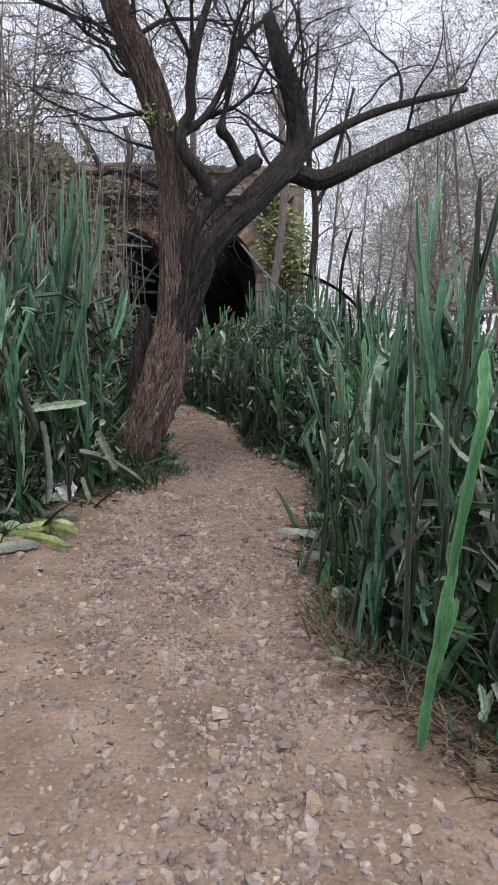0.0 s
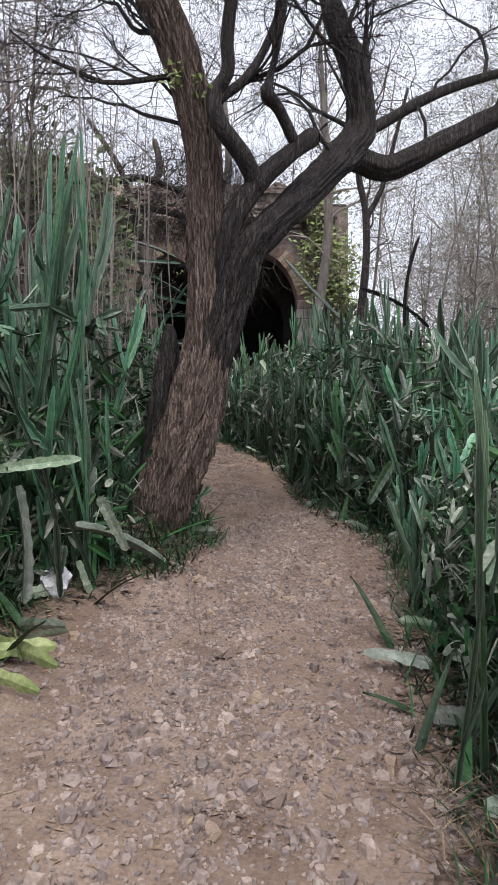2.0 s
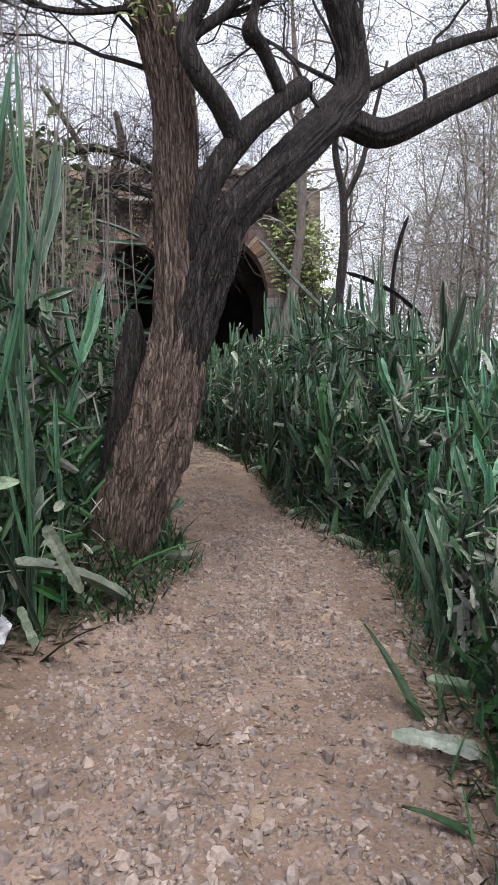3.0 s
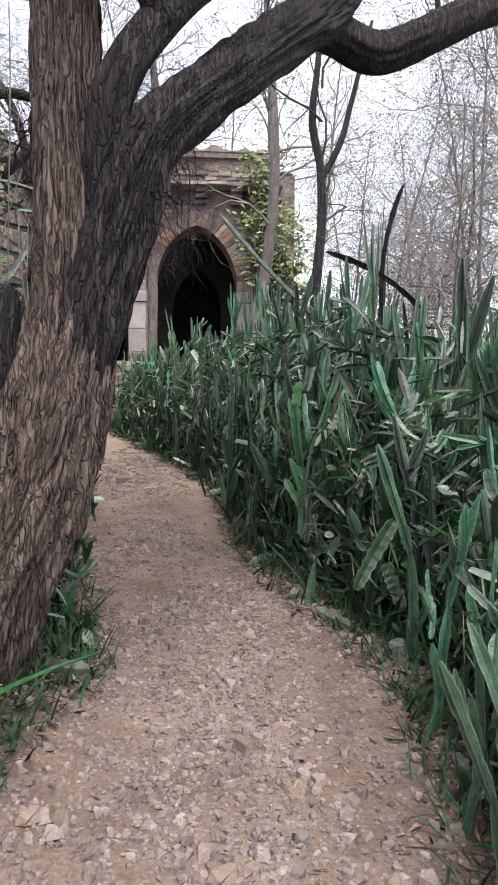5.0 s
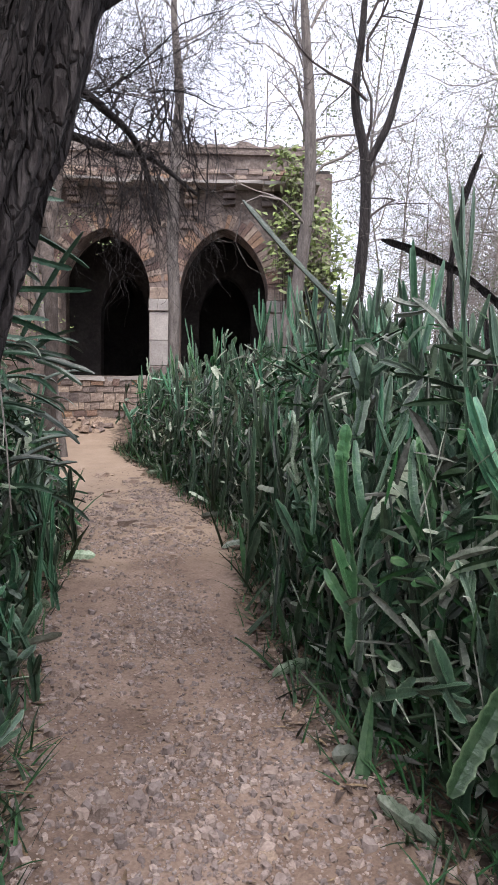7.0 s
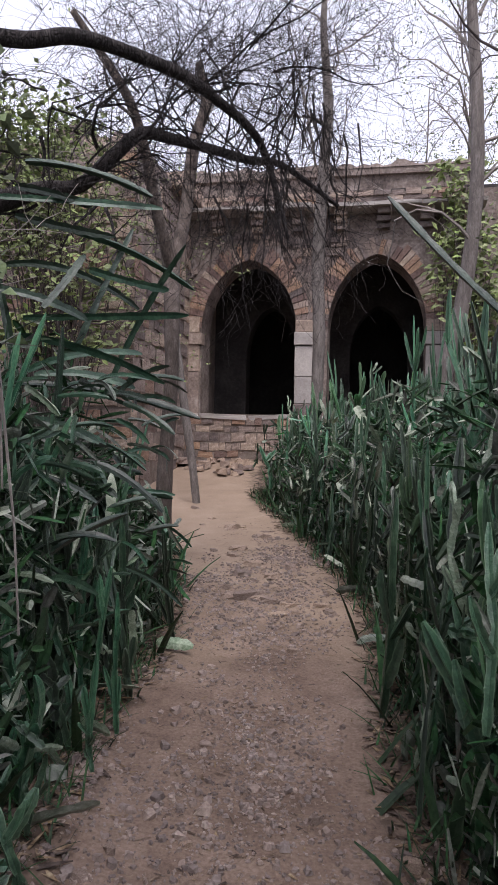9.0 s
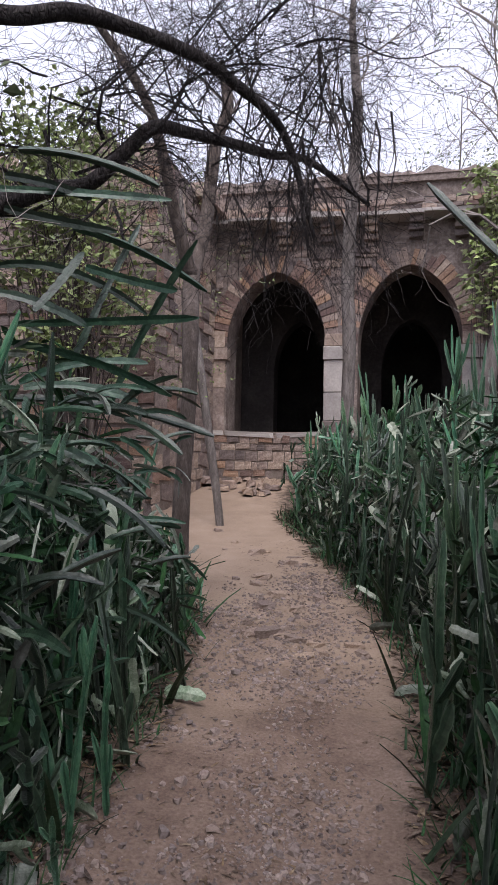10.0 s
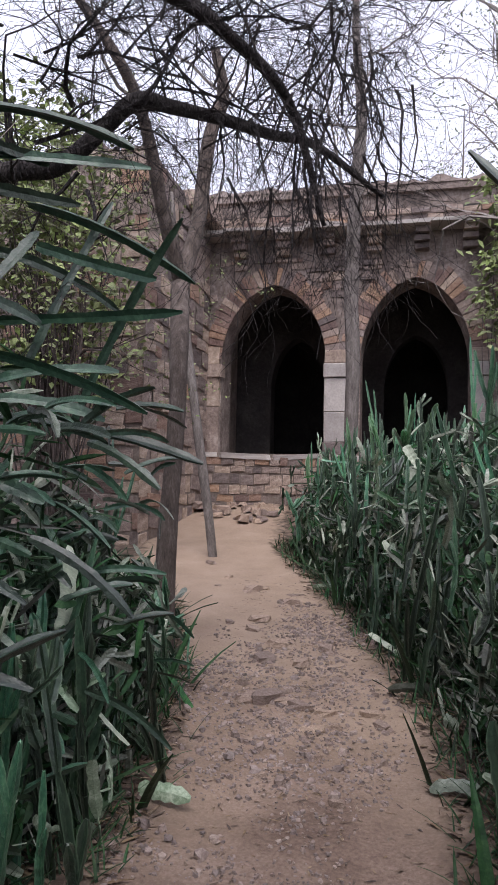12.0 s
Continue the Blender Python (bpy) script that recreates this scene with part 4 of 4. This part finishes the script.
for x, y, k in ((-3.0, 30.0, 0), (-0.5, 31.0, 2), (1.6, 30.2, 0), (3.2, 30.5, 2), (4.6, 29.8, 2), (5.3, 26.5, 2), (5.6, 22.0, 0), (5.2, 16.2, 2), (5.6, 14.2, 0)):
    spots.append((x, y, k))
for i, (x, y, k) in enumerate(spots):
    if (-5.2 < x < 5.0 and 17.2 < y < 29.5) or (x < -3.3 and 17.2 < y < 25) or abs(x) < 2.0 and y < 4:
        continue
    src = WOOD[k if k is not None else (rng.choice([0, 0, 1, 2, 2]) if x > 2 else rng.choice([0, 0, 1, 1, 2]))]
    s = rng.uniform(0.75, 1.25) * (1.5 if 29 < y < 32 else 1.0)
    m = Matrix.Translation((x, y, ground_z(x, y))) @ Matrix.Rotation(rng.uniform(0, 6.3), 4, "Z") @ Matrix.Scale(s, 4)
    copy_thing(src, m)
for (x, y), src in zip(((7.2, 24.5), (5.8, 19.5), (6.4, 29.5), (-5.2, 9.8)), WOOD):
    src.location = (x, y, ground_z(x, y))

# ---- stones on the path ----
def pebble_arrays(rng, count, place, size):
    v, f = [], []
    for _ in range(count):
        x, y = place()
        s = size * min(2.3, math.exp(rng.gauss(0, 0.55)))
        z = ground_z(x, y) + s * 0.22
        a = rng.uniform(0, 6.3)
        ca, sa = math.cos(a), math.sin(a)
        k, long, tall = len(v), rng.uniform(0.65, 1.0), rng.uniform(0.5, 1.0)
        for ring, rise in ((1.0, -0.45), (0.74, 0.42)):
            for i in range(6):
                q, turn = ring * rng.uniform(0.6, 1.15), i * 1.047 + rng.gauss(0, 0.2)
                px, py, pz = q * math.cos(turn), q * long * math.sin(turn), rise * tall + rng.gauss(0, 0.16)
                v.append((x + s * (px * ca - py * sa), y + s * (px * sa + py * ca), z + s * pz))
        for i in range(6):
            j = (i + 1) % 6
            f.append((k + i, k + j, k + 6 + j, k + 6 + i))
        f += [(k + 6, k + 7, k + 8, k + 9), (k + 6, k + 9, k + 10, k + 11)]
    return v, f


def on_path(rng, y0, y1, power=1.0):
    def place():
        while True:
            y = y0 + (y1 - y0) * rng.random() ** power
            l, r = max(-1.5, lerp_table(y, LEFT_EDGE)), lerp_table(y, RIGHT_EDGE)
            x = rng.uniform(l - 0.1, r + 0.15)
            worn = 0.65 * max(0.0, min(1.0, (y - 8.5) / 4)) * (1 + 1.2 * (x - l) / (r - l))
            heap = 1.2 * noise.noise(Vector((x * 1.1, y * 0.9, 5.5))) + 0.6 * noise.noise(Vector((x * 3.6, y * 3.0, 2.5)))
            if heap + 0.75 * (1 - 1.25 * abs(x - (0.45 + l + r) / 2)) - worn > rng.uniform(-0.75, 0.75):
                return x, y
    return place


rng = random.Random(91)
for count, size, near, word in ((26000, 0.007, 1.0, "fine"), (11000, 0.012, 1.15, "loose"), (3000, 0.019, 1.9, "coarse angular")):
    v, f = pebble_arrays(rng, count, on_path(rng, 1.2, 16 if size < 0.02 else 13, near), size)
    tagged(new("gravel", mesh_from("gravel", v, f, PEBBLE)), word + " pinkish grey gravel strewn over the earth path", "gravel", kind="stuff")
ROCKS = []
for i in range(5):
    v, f = pebble_arrays(random.Random(200 + i), 1, lambda: (0.0, 0.0), 1.0)
    c = np.mean(np.array(v), 0)
    ROCKS.append(mesh_from("stone", np.array(v) - c, f, ROCK))


def rock(x, y, size, rng, label, squash=0.7):
    ob = tagged(new("stone", rng.choice(ROCKS)), label, "stone", "stones on the path")
    wide = max(q.co.x for q in ob.data.vertices) - min(q.co.x for q in ob.data.vertices)
    low = min(q.co.z for q in ob.data.vertices)
    s = size / wide
    ob.matrix_basis = Matrix.Translation((x, y, ground_z(x, y) - low * s * squash - 0.012)) @ Matrix.Rotation(rng.uniform(0, 6.3), 4, "Z") @ Matrix.Diagonal((s, s, s * squash, 1))
    return ob


put = on_path(rng, 1.3, 16, 1.2)
for _ in range(110):
    x, y = put()
    rock(x, y, rng.uniform(0.04, 0.09), rng, "small angular stone lying on the earth path", rng.uniform(0.5, 0.9))
for x, y, s in ((-1.0, 14.0, 0.26), (-0.8, 13.1, 0.24), (-0.57, 13.05, 0.22), (-0.40, 13.03, 0.18), (-1.3, 15.2, 0.2), (-1.1, 15.9, 0.22), (-0.55, 14.4, 0.2), (-1.6, 16.3, 0.25), (-0.1, 13.1, 0.14), (-0.69, 4.01, 0.09), (-0.37, 4.12, 0.08), (-1.45, 4.7, 0.2), (0.45, 7.05, 0.10)):
    rock(x, y, s, rng, "brown stone half sunk in the earth path", 0.36)
for i in range(34):
    x, y = rng.uniform(-4.2, -2.2), rng.uniform(20.0, 21.2)
    rock(x, y, rng.uniform(0.12, 0.34), rng, "fallen rubble stone at the foot of the plinth", 0.7)

# ---- single stems that lean out of the hedge ----
# the dark green arching stems have their backlit shade in the colour
leaning_stems(-1.75, 11.0, [((-1.85, 11.0, 2.46), (-0.97, 11.3, 2.26)), ((-1.9, 11.0, 3.2), (-1.38, 11.3, 3.05)), ((-1.9, 11.0, 3.38), (-1.52, 11.3, 3.36)), ((-1.4, 11.0, 2.85), (-0.99, 11.3, 2.70)), ((-1.7, 11.0, 2.62), (-1.5, 11.3, 2.98)), ((-1.75, 11.0, 2.2), (-1.2, 11.3, 2.27)), ((-1.70, 11.1, 0.2), (-1.62, 11.0, 2.5)), ((-1.8, 11.1, 0.2), (-1.75, 11.2, 3.2))],
              STEM_SHADED, "tall dark green cactus with long stems arching over the path", 0.055)
leaning_stems(1.4, 11.8, [((1.40, 11.8, 2.45), (0.22, 11.8, 3.36)), ((1.45, 11.8, 0.3), (1.38, 11.8, 2.55)), ((1.2, 11.9, 1.6), (0.75, 11.9, 2.75))], STEM_SHADED, "green cactus with one long stem leaning out of the hedge", 0.06)
leaning_stems(2.0, 10.2, [((2.05, 10.1, 2.31), (1.32, 10.1, 2.95)), ((2.1, 10.2, 0.2), (2.0, 10.1, 2.4)), ((1.98, 11.0, 2.3), (1.83, 11.0, 3.60)), ((1.98, 11.0, 0.2), (1.98, 11.0, 2.4))], BARK_DARK, "dark withered cactus stems leaning above the hedge", 0.06)
leaning_stems(0.2, 14.9, [((0.09, 14.8, 2.23), (0.25, 14.8, 1.95)), ((0.17, 14.8, 2.05), (0.10, 14.8, 1.70))], STEM_WHITE, "bleached broken cactus stem hanging in the hedge", 0.09)
leaning_stems(1.1, 7.9, [((1.15, 7.85, 0.85), (0.94, 7.85, 0.47)), ((1.12, 7.9, 0.6), (1.22, 7.85, 0.35))], STEM_BRIGHT, "pale green cactus joint hanging at the hedge foot", 0.085)
leaning_stems(1.0, 4.3, [((0.98, 4.3, 1.15), (0.80, 4.29, 0.66)), ((0.9, 4.25, 0.9), (0.99, 4.3, 1.45))], STEM_PALE, "pale grey-green cactus joint hanging beside the path", 0.08)
leaning_stems(-1.3, 6.0, [((-1.75, 5.7, 0.96), (-1.06, 5.6, 1.0)), ((-1.2, 5.9, 0.62), (-0.72, 6.6, 0.35)), ((-1.05, 5.9, 0.8), (-0.92, 6.0, 0.45)), ((-1.62, 5.5, 1.25), (-1.5, 5.5, 0.35)), ((-1.45, 5.6, 0.9), (-1.32, 5.6, 0.25))], STEM_PALE, "grey withered cactus stems hanging beside the acacia", 0.07)


def fallen_joint(x, y, turn, size, mat, label):
    rng = random.Random(int(1000 * (x + 9) + 10 * y))
    v, f = [], []
    stem_piece(v, f, rng, (0, 0, 0.03), (1, 0.1, 0.12), size, 0.075, 2, 0.25, 9, -0.03)
    ob = tagged(new("cactus_joint", mesh_from("cactus_joint", v, f, mat)), label, "cactus joint", "fallen cactus joints")
    ob.matrix_basis = Matrix.Translation((x, y, ground_z(x, y) + 0.01)) @ Matrix.Rotation(turn, 4, "Z")


rng = random.Random(400)
for i in range(26):
    fallen_joint(rng.uniform(-2.1, -1.32), rng.uniform(4.3, 5.4), rng.uniform(0, 6.3), rng.uniform(0.25, 0.5), FRESH if i % 2 else STEM_PALE, "yellowing cactus joint fallen on the earth")
for y in np.arange(5.4, 15.5, 0.45):
    fallen_joint(lerp_table(y, LEFT_EDGE) - rng.uniform(0.0, 0.2), y, rng.uniform(0, 6.3), rng.uniform(0.15, 0.35), STEM_PALE, "withered cactus joint fallen beside the path")
for y in np.arange(3.0, 17.5, 0.5):
    fallen_joint(lerp_table(y, RIGHT_EDGE) + rng.uniform(0.05, 0.25), y, rng.uniform(0, 6.3), rng.uniform(0.15, 0.35), STEM_PALE, "withered cactus joint fallen under the hedge")

# dry grass at the path's near edge
strap_leaves("dry_grass", "dry straw-coloured grass at the path edge", "grass", [(lerp_table(y, RIGHT_EDGE) + 0.15, y, 0.26, 0.2, 260) for y in np.arange(1.3, 4.2, 0.3)], rng, LITTER, 0.28, 0.007, (0.1, 0.55))
strap_leaves("weeds", "low green weeds round the foot of the acacia", "weeds", [(-0.62, 6.7, 0.16, 0.16, 160), (-0.5, 7.4, 0.1, 0.2, 140), (-0.85, 6.4, 0.2, 0.15, 120), (-0.62, 8.0, 0.1, 0.3, 120), (1.05, 7.2, 0.15, 0.25, 160)], rng, UNDER, 0.2, 0.014, (0.4, 0.95))


def hanging_vines():
    """Dry thin vines and dead stalks hanging in the left thicket."""
    rng = random.Random(500)
    t = thing("dry_vine", -1.7, 8.0, ground_z(-1.7, 8.0), "pale dry vines hanging down through the hedge", "vine", "dry vines")
    for _ in range(150):
        v, f = [], []
        x, y = rng.uniform(-3.9, -0.95), rng.uniform(6.2, 9.4)
        top, low = rng.uniform(2.6, 4.4), rng.uniform(0.6, 2.0)
        pts, dx = [], rng.gauss(0, 0.018)
        for i in range(7):
            q = i / 6
            pts.append((x + dx * i + 0.04 * math.sin(4 * q + x * 9), y + 0.03 * math.sin(5 * q + y), top + (low - top) * q, rng.uniform(0.003, 0.0065)))
        tube(v, f, pts, 4)
        part("strand", mesh_from("strand", v, f, TWIG_GREY), None, t)
    settle(t)


hanging_vines()

bm = bmesh.new()
bmesh.ops.create_icosphere(bm, subdivisions=3, radius=0.085)
for q in bm.verts:
    q.co *= 1 + 0.55 * noise.noise(q.co * 22) + 0.3 * noise.noise(q.co * 50)
    q.co.z *= 1.25
bag = tagged(new("plastic_bag", mesh_of("plastic_bag", bm, PLASTIC)), "crumpled white plastic bag caught under the hedge", "litter")
bag.location = (-1.32, 5.88, ground_z(-1.32, 5.88) + 0.06)


# ---- clutter inside the hedge ----
def hedge_debris(name, label, table, side, y0, y1, count, tall, rng, mat):
    """Broken joints and dead leaves caught at all heights between the stems, as one mesh."""
    v, f = [], []
    for _ in range(count):
        y = rng.uniform(y0, y1)
        d = 0.12 + abs(rng.gauss(0, 0.55))
        x = lerp_table(y, table) + side * d
        if math.hypot(x + 0.85, y - 7.1) < 0.55:
            continue
        z = ground_z(x, y) + 0.05 + rng.random() ** 1.3 * tall(y) * min(1.0, 0.4 + d)
        a = Vector((rng.gauss(0, 1), rng.gauss(0, 1), rng.gauss(-0.2, 0.9))).normalized()
        if a.x * side < 0 and d < 0.4:
            a.x = -a.x
        L, w = rng.uniform(0.06, 0.30), rng.choice((0.010, 0.014, 0.02, 0.035, 0.05))
        b = a.cross(Vector((rng.gauss(0, 1), rng.gauss(0, 1), rng.gauss(0, 1)))).normalized() * w / 2
        c = a.cross(b).normalized() * w * 0.3
        k, p = len(v), Vector((x, y, z))
        sag = Vector((0, 0, -0.12 * L))
        for q, g in ((0.0, 0.55), (0.4, 1.0), (0.75, 0.8), (1.0, 0.1)):
            m = p + a * L * q + sag * q * q
            v += [m - b * g, m + c * g, m + b * g]
        for i in range(3):
            e = k + 3 * i
            f += [(e, e + 1, e + 4, e + 3), (e + 1, e + 2, e + 5, e + 4)]
    return tagged(new(name, mesh_from(name, v, f, mat)), label, "plant debris", kind="stuff")


DEAD = material("dead_leaf", [(0.07, 0.085, 0.06), (0.19, 0.21, 0.165), (0.42, 0.43, 0.37)], 6, 0.55, 0.4, 50, 0.6, island=True)
rng = random.Random(600)
high_r = lambda y: lerp_table(y, [(2, 1.5), (5, 1.2), (7, 1.2), (9, 1.9), (15, 1.9), (18, 1.2)])
high_l = lambda y: lerp_table(y, [(4, 1.6), (9, 1.9), (11.5, 2.2), (12.6, 1.0), (15, 0.4)])
hedge_debris("plant_debris", "grey dead leaves and broken joints caught in the hedge", RIGHT_EDGE, 1, 2.2, 18.5, 6500, high_r, rng, DEAD)
hedge_debris("plant_debris", "grey dead leaves and broken joints caught in the hedge", LEFT_EDGE, -1, 4.6, 14.5, 3000, high_l, rng, DEAD)
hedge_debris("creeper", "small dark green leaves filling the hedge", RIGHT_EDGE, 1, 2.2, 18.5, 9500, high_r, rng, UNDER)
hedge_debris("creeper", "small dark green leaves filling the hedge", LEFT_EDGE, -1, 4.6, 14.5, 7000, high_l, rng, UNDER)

# stones breaking through the path before the pavilion
rng = random.Random(610)
for i in range(18):
    y = rng.uniform(12.6, 17.6)
    l, r = lerp_table(y, LEFT_EDGE), lerp_table(y, RIGHT_EDGE)
    rock(l + (r - l) * rng.uniform(0.25, 0.85), y, rng.uniform(0.10, 0.24), rng, "brown stone breaking through the earth path", rng.uniform(0.25, 0.45))



def arching_stems():
    """Long limp stems that arch out of the bank over the path, and the shorter ones that hang below them."""
    t = thing("cactus", -2.0, 11.2, ground_z(-2.0, 11.2), "dark cactus with long limp stems arching out of the bank", "cactus", "leaning cactus stems over the path")
    rng = random.Random(630)
    reach = [((-1.95, 11.2, 3.62), (-1.15, 11.35, 3.42), 0.052), ((-2.1, 11.1, 3.36), (-1.12, 11.3, 3.10), 0.052), ((-2.2, 11.4, 3.0), (-1.25, 11.5, 2.92), 0.055), ((-1.75, 11.5, 3.25), (-0.95, 11.6, 2.86), 0.050),
             ((-2.0, 11.3, 2.62), (-0.88, 11.5, 2.40), 0.052), ((-1.7, 11.4, 2.35), (-1.30, 11.6, 3.25), 0.045), ((-1.55, 11.6, 2.1), (-1.05, 11.7, 3.15), 0.05), ((-2.1, 11.0, 2.75), (-1.5, 11.2, 2.6), 0.06),
             ((-1.9, 11.2, 2.25), (-1.2, 11.3, 2.42), 0.055), ((-2.2, 11.6, 2.2), (-1.0, 12.0, 1.95), 0.06), ((-1.9, 10.8, 1.95), (-1.3, 10.9, 1.8), 0.06)]
    for a, b, w in reach:
        v, f = [], []
        a, b = Vector(a), Vector(b)
        stem_piece(v, f, rng, a, (b - a) + Vector((0, 0, 0.22 * (b - a).length)), (b - a).length * 1.04, w, 3, 0.28, 14, -0.032)
        part("stem", margined(mesh_from("stem", v, f, STEM_SHADED)), None, t)
    for i in range(120):
        y = rng.uniform(9.9, 12.4)
        a = Vector((lerp_table(y, LEFT_EDGE) - rng.uniform(0.1, 0.75), y, 0))
        a.z = ground_z(a.x, a.y) + rng.uniform(0.35, 1.9)
        way = Vector((rng.uniform(0.3, 1.0), rng.gauss(-0.2, 0.5), rng.uniform(-0.25, 0.45)))
        if a.z < ground_z(a.x, a.y) + 0.7:
            way.x *= 0.5
        v, f = [], []
        stem_piece(v, f, rng, a, way, rng.uniform(0.25, 0.5), rng.uniform(0.022, 0.042), 2 + i % 2, 0.28, 9, -0.07)
        part("stem", margined(mesh_from("stem", v, f, rng.choices([STEM_SHADED, STEM_PALE], [5, 1])[0])), None, t)
    settle(t)


arching_stems()


def leafy_growth(name, label, category, boxes, mat, seed, size, per, spread, strands=0):
    """A plant of loose leaf clumps on thin stalks that rise from its foot."""
    rng = random.Random(seed)
    x0, x1, y0, y1, z0, z1 = boxes[0]
    fx, fy = (x0 + x1) / 2, (y0 + y1) / 2
    t = thing(name, fx, fy, ground_z(fx, fy), label, category)
    tips = []
    for x0, x1, y0, y1, z0, z1 in boxes:
        for _ in range(strands):
            tip = Vector((rng.uniform(x0, x1), rng.uniform(y0, y1), rng.uniform(z0, z1)))
            foot = Vector((fx + rng.gauss(0, 0.15), fy + rng.gauss(0, 0.1), ground_z(fx, fy)))
            mid = (foot + tip) / 2 + Vector((rng.gauss(0, 0.15), rng.gauss(0, 0.1), 0.4))
            v, f = [], []
            tube(v, f, smooth_path([(*foot, 0.014), (*mid, 0.010), (*tip, 0.004)], 5), 4)
            part("stalk", mesh_from("stalk", v, f, TWIG), None, t)
            tips.append(tip)
            tips.append(tip.lerp(mid, rng.uniform(0.03, 0.22)))
    leaf_clumps("foliage", tips, per, size, spread, rng, mat, t)
    settle(t)
    return t


leafy_growth("shrub", "tall yellow-green bush before the rubble wall", "shrub", [(-5.2, -3.7, 16.0, 17.4, 3.2, 6.6), (-5.6, -4.4, 16.2, 17.2, 4.5, 7.0)], FRESH, 641, 0.13, 24, 0.2, 46)
leafy_growth("climber", "yellow-green climber growing up the pavilion's corner", "climber", [(1.35, 2.3, 20.6, 20.9, 4.6, 7.3), (1.9, 2.8, 20.3, 20.9, 3.6, 6.2)], FRESH, 642, 0.17, 14, 0.15, 34)
leafy_growth("shrub", "sparse grey-green bush behind the cactus hedge", "shrub", [(-4.2, -1.7, 8.6, 10.2, 2.6, 4.0)], FAR_LEAF, 643, 0.12, 26, 0.2, 90)

# yellow-green shrub beside the wing wall
shrub = bare_tree("shrub", "leafy yellow-green shrub growing against the rubble wall", 77, 5.2, 0.05, BARK_BROWN, TWIG, 0.25, 2, 4, 0.0, FRESH, 150, 16, 0.45)
shrub.location = (-4.1, 16.4, ground_z(-4.1, 16.4))
tagged(shrub, category="shrub")
del shrub["group"]

rng = random.Random(620)
strap_leaves("leaf_litter", "small dark leaf scraps and twigs strewn on the path", "leaf litter", [((lerp_table(y, RIGHT_EDGE) + max(-1.3, lerp_table(y, LEFT_EDGE))) / 2, y, 0.42, 0.25, 70) for y in np.arange(3.0, 17.0, 0.35)], rng, LITTER, 0.055, 0.012, (0.0, 0.3), 2.0)
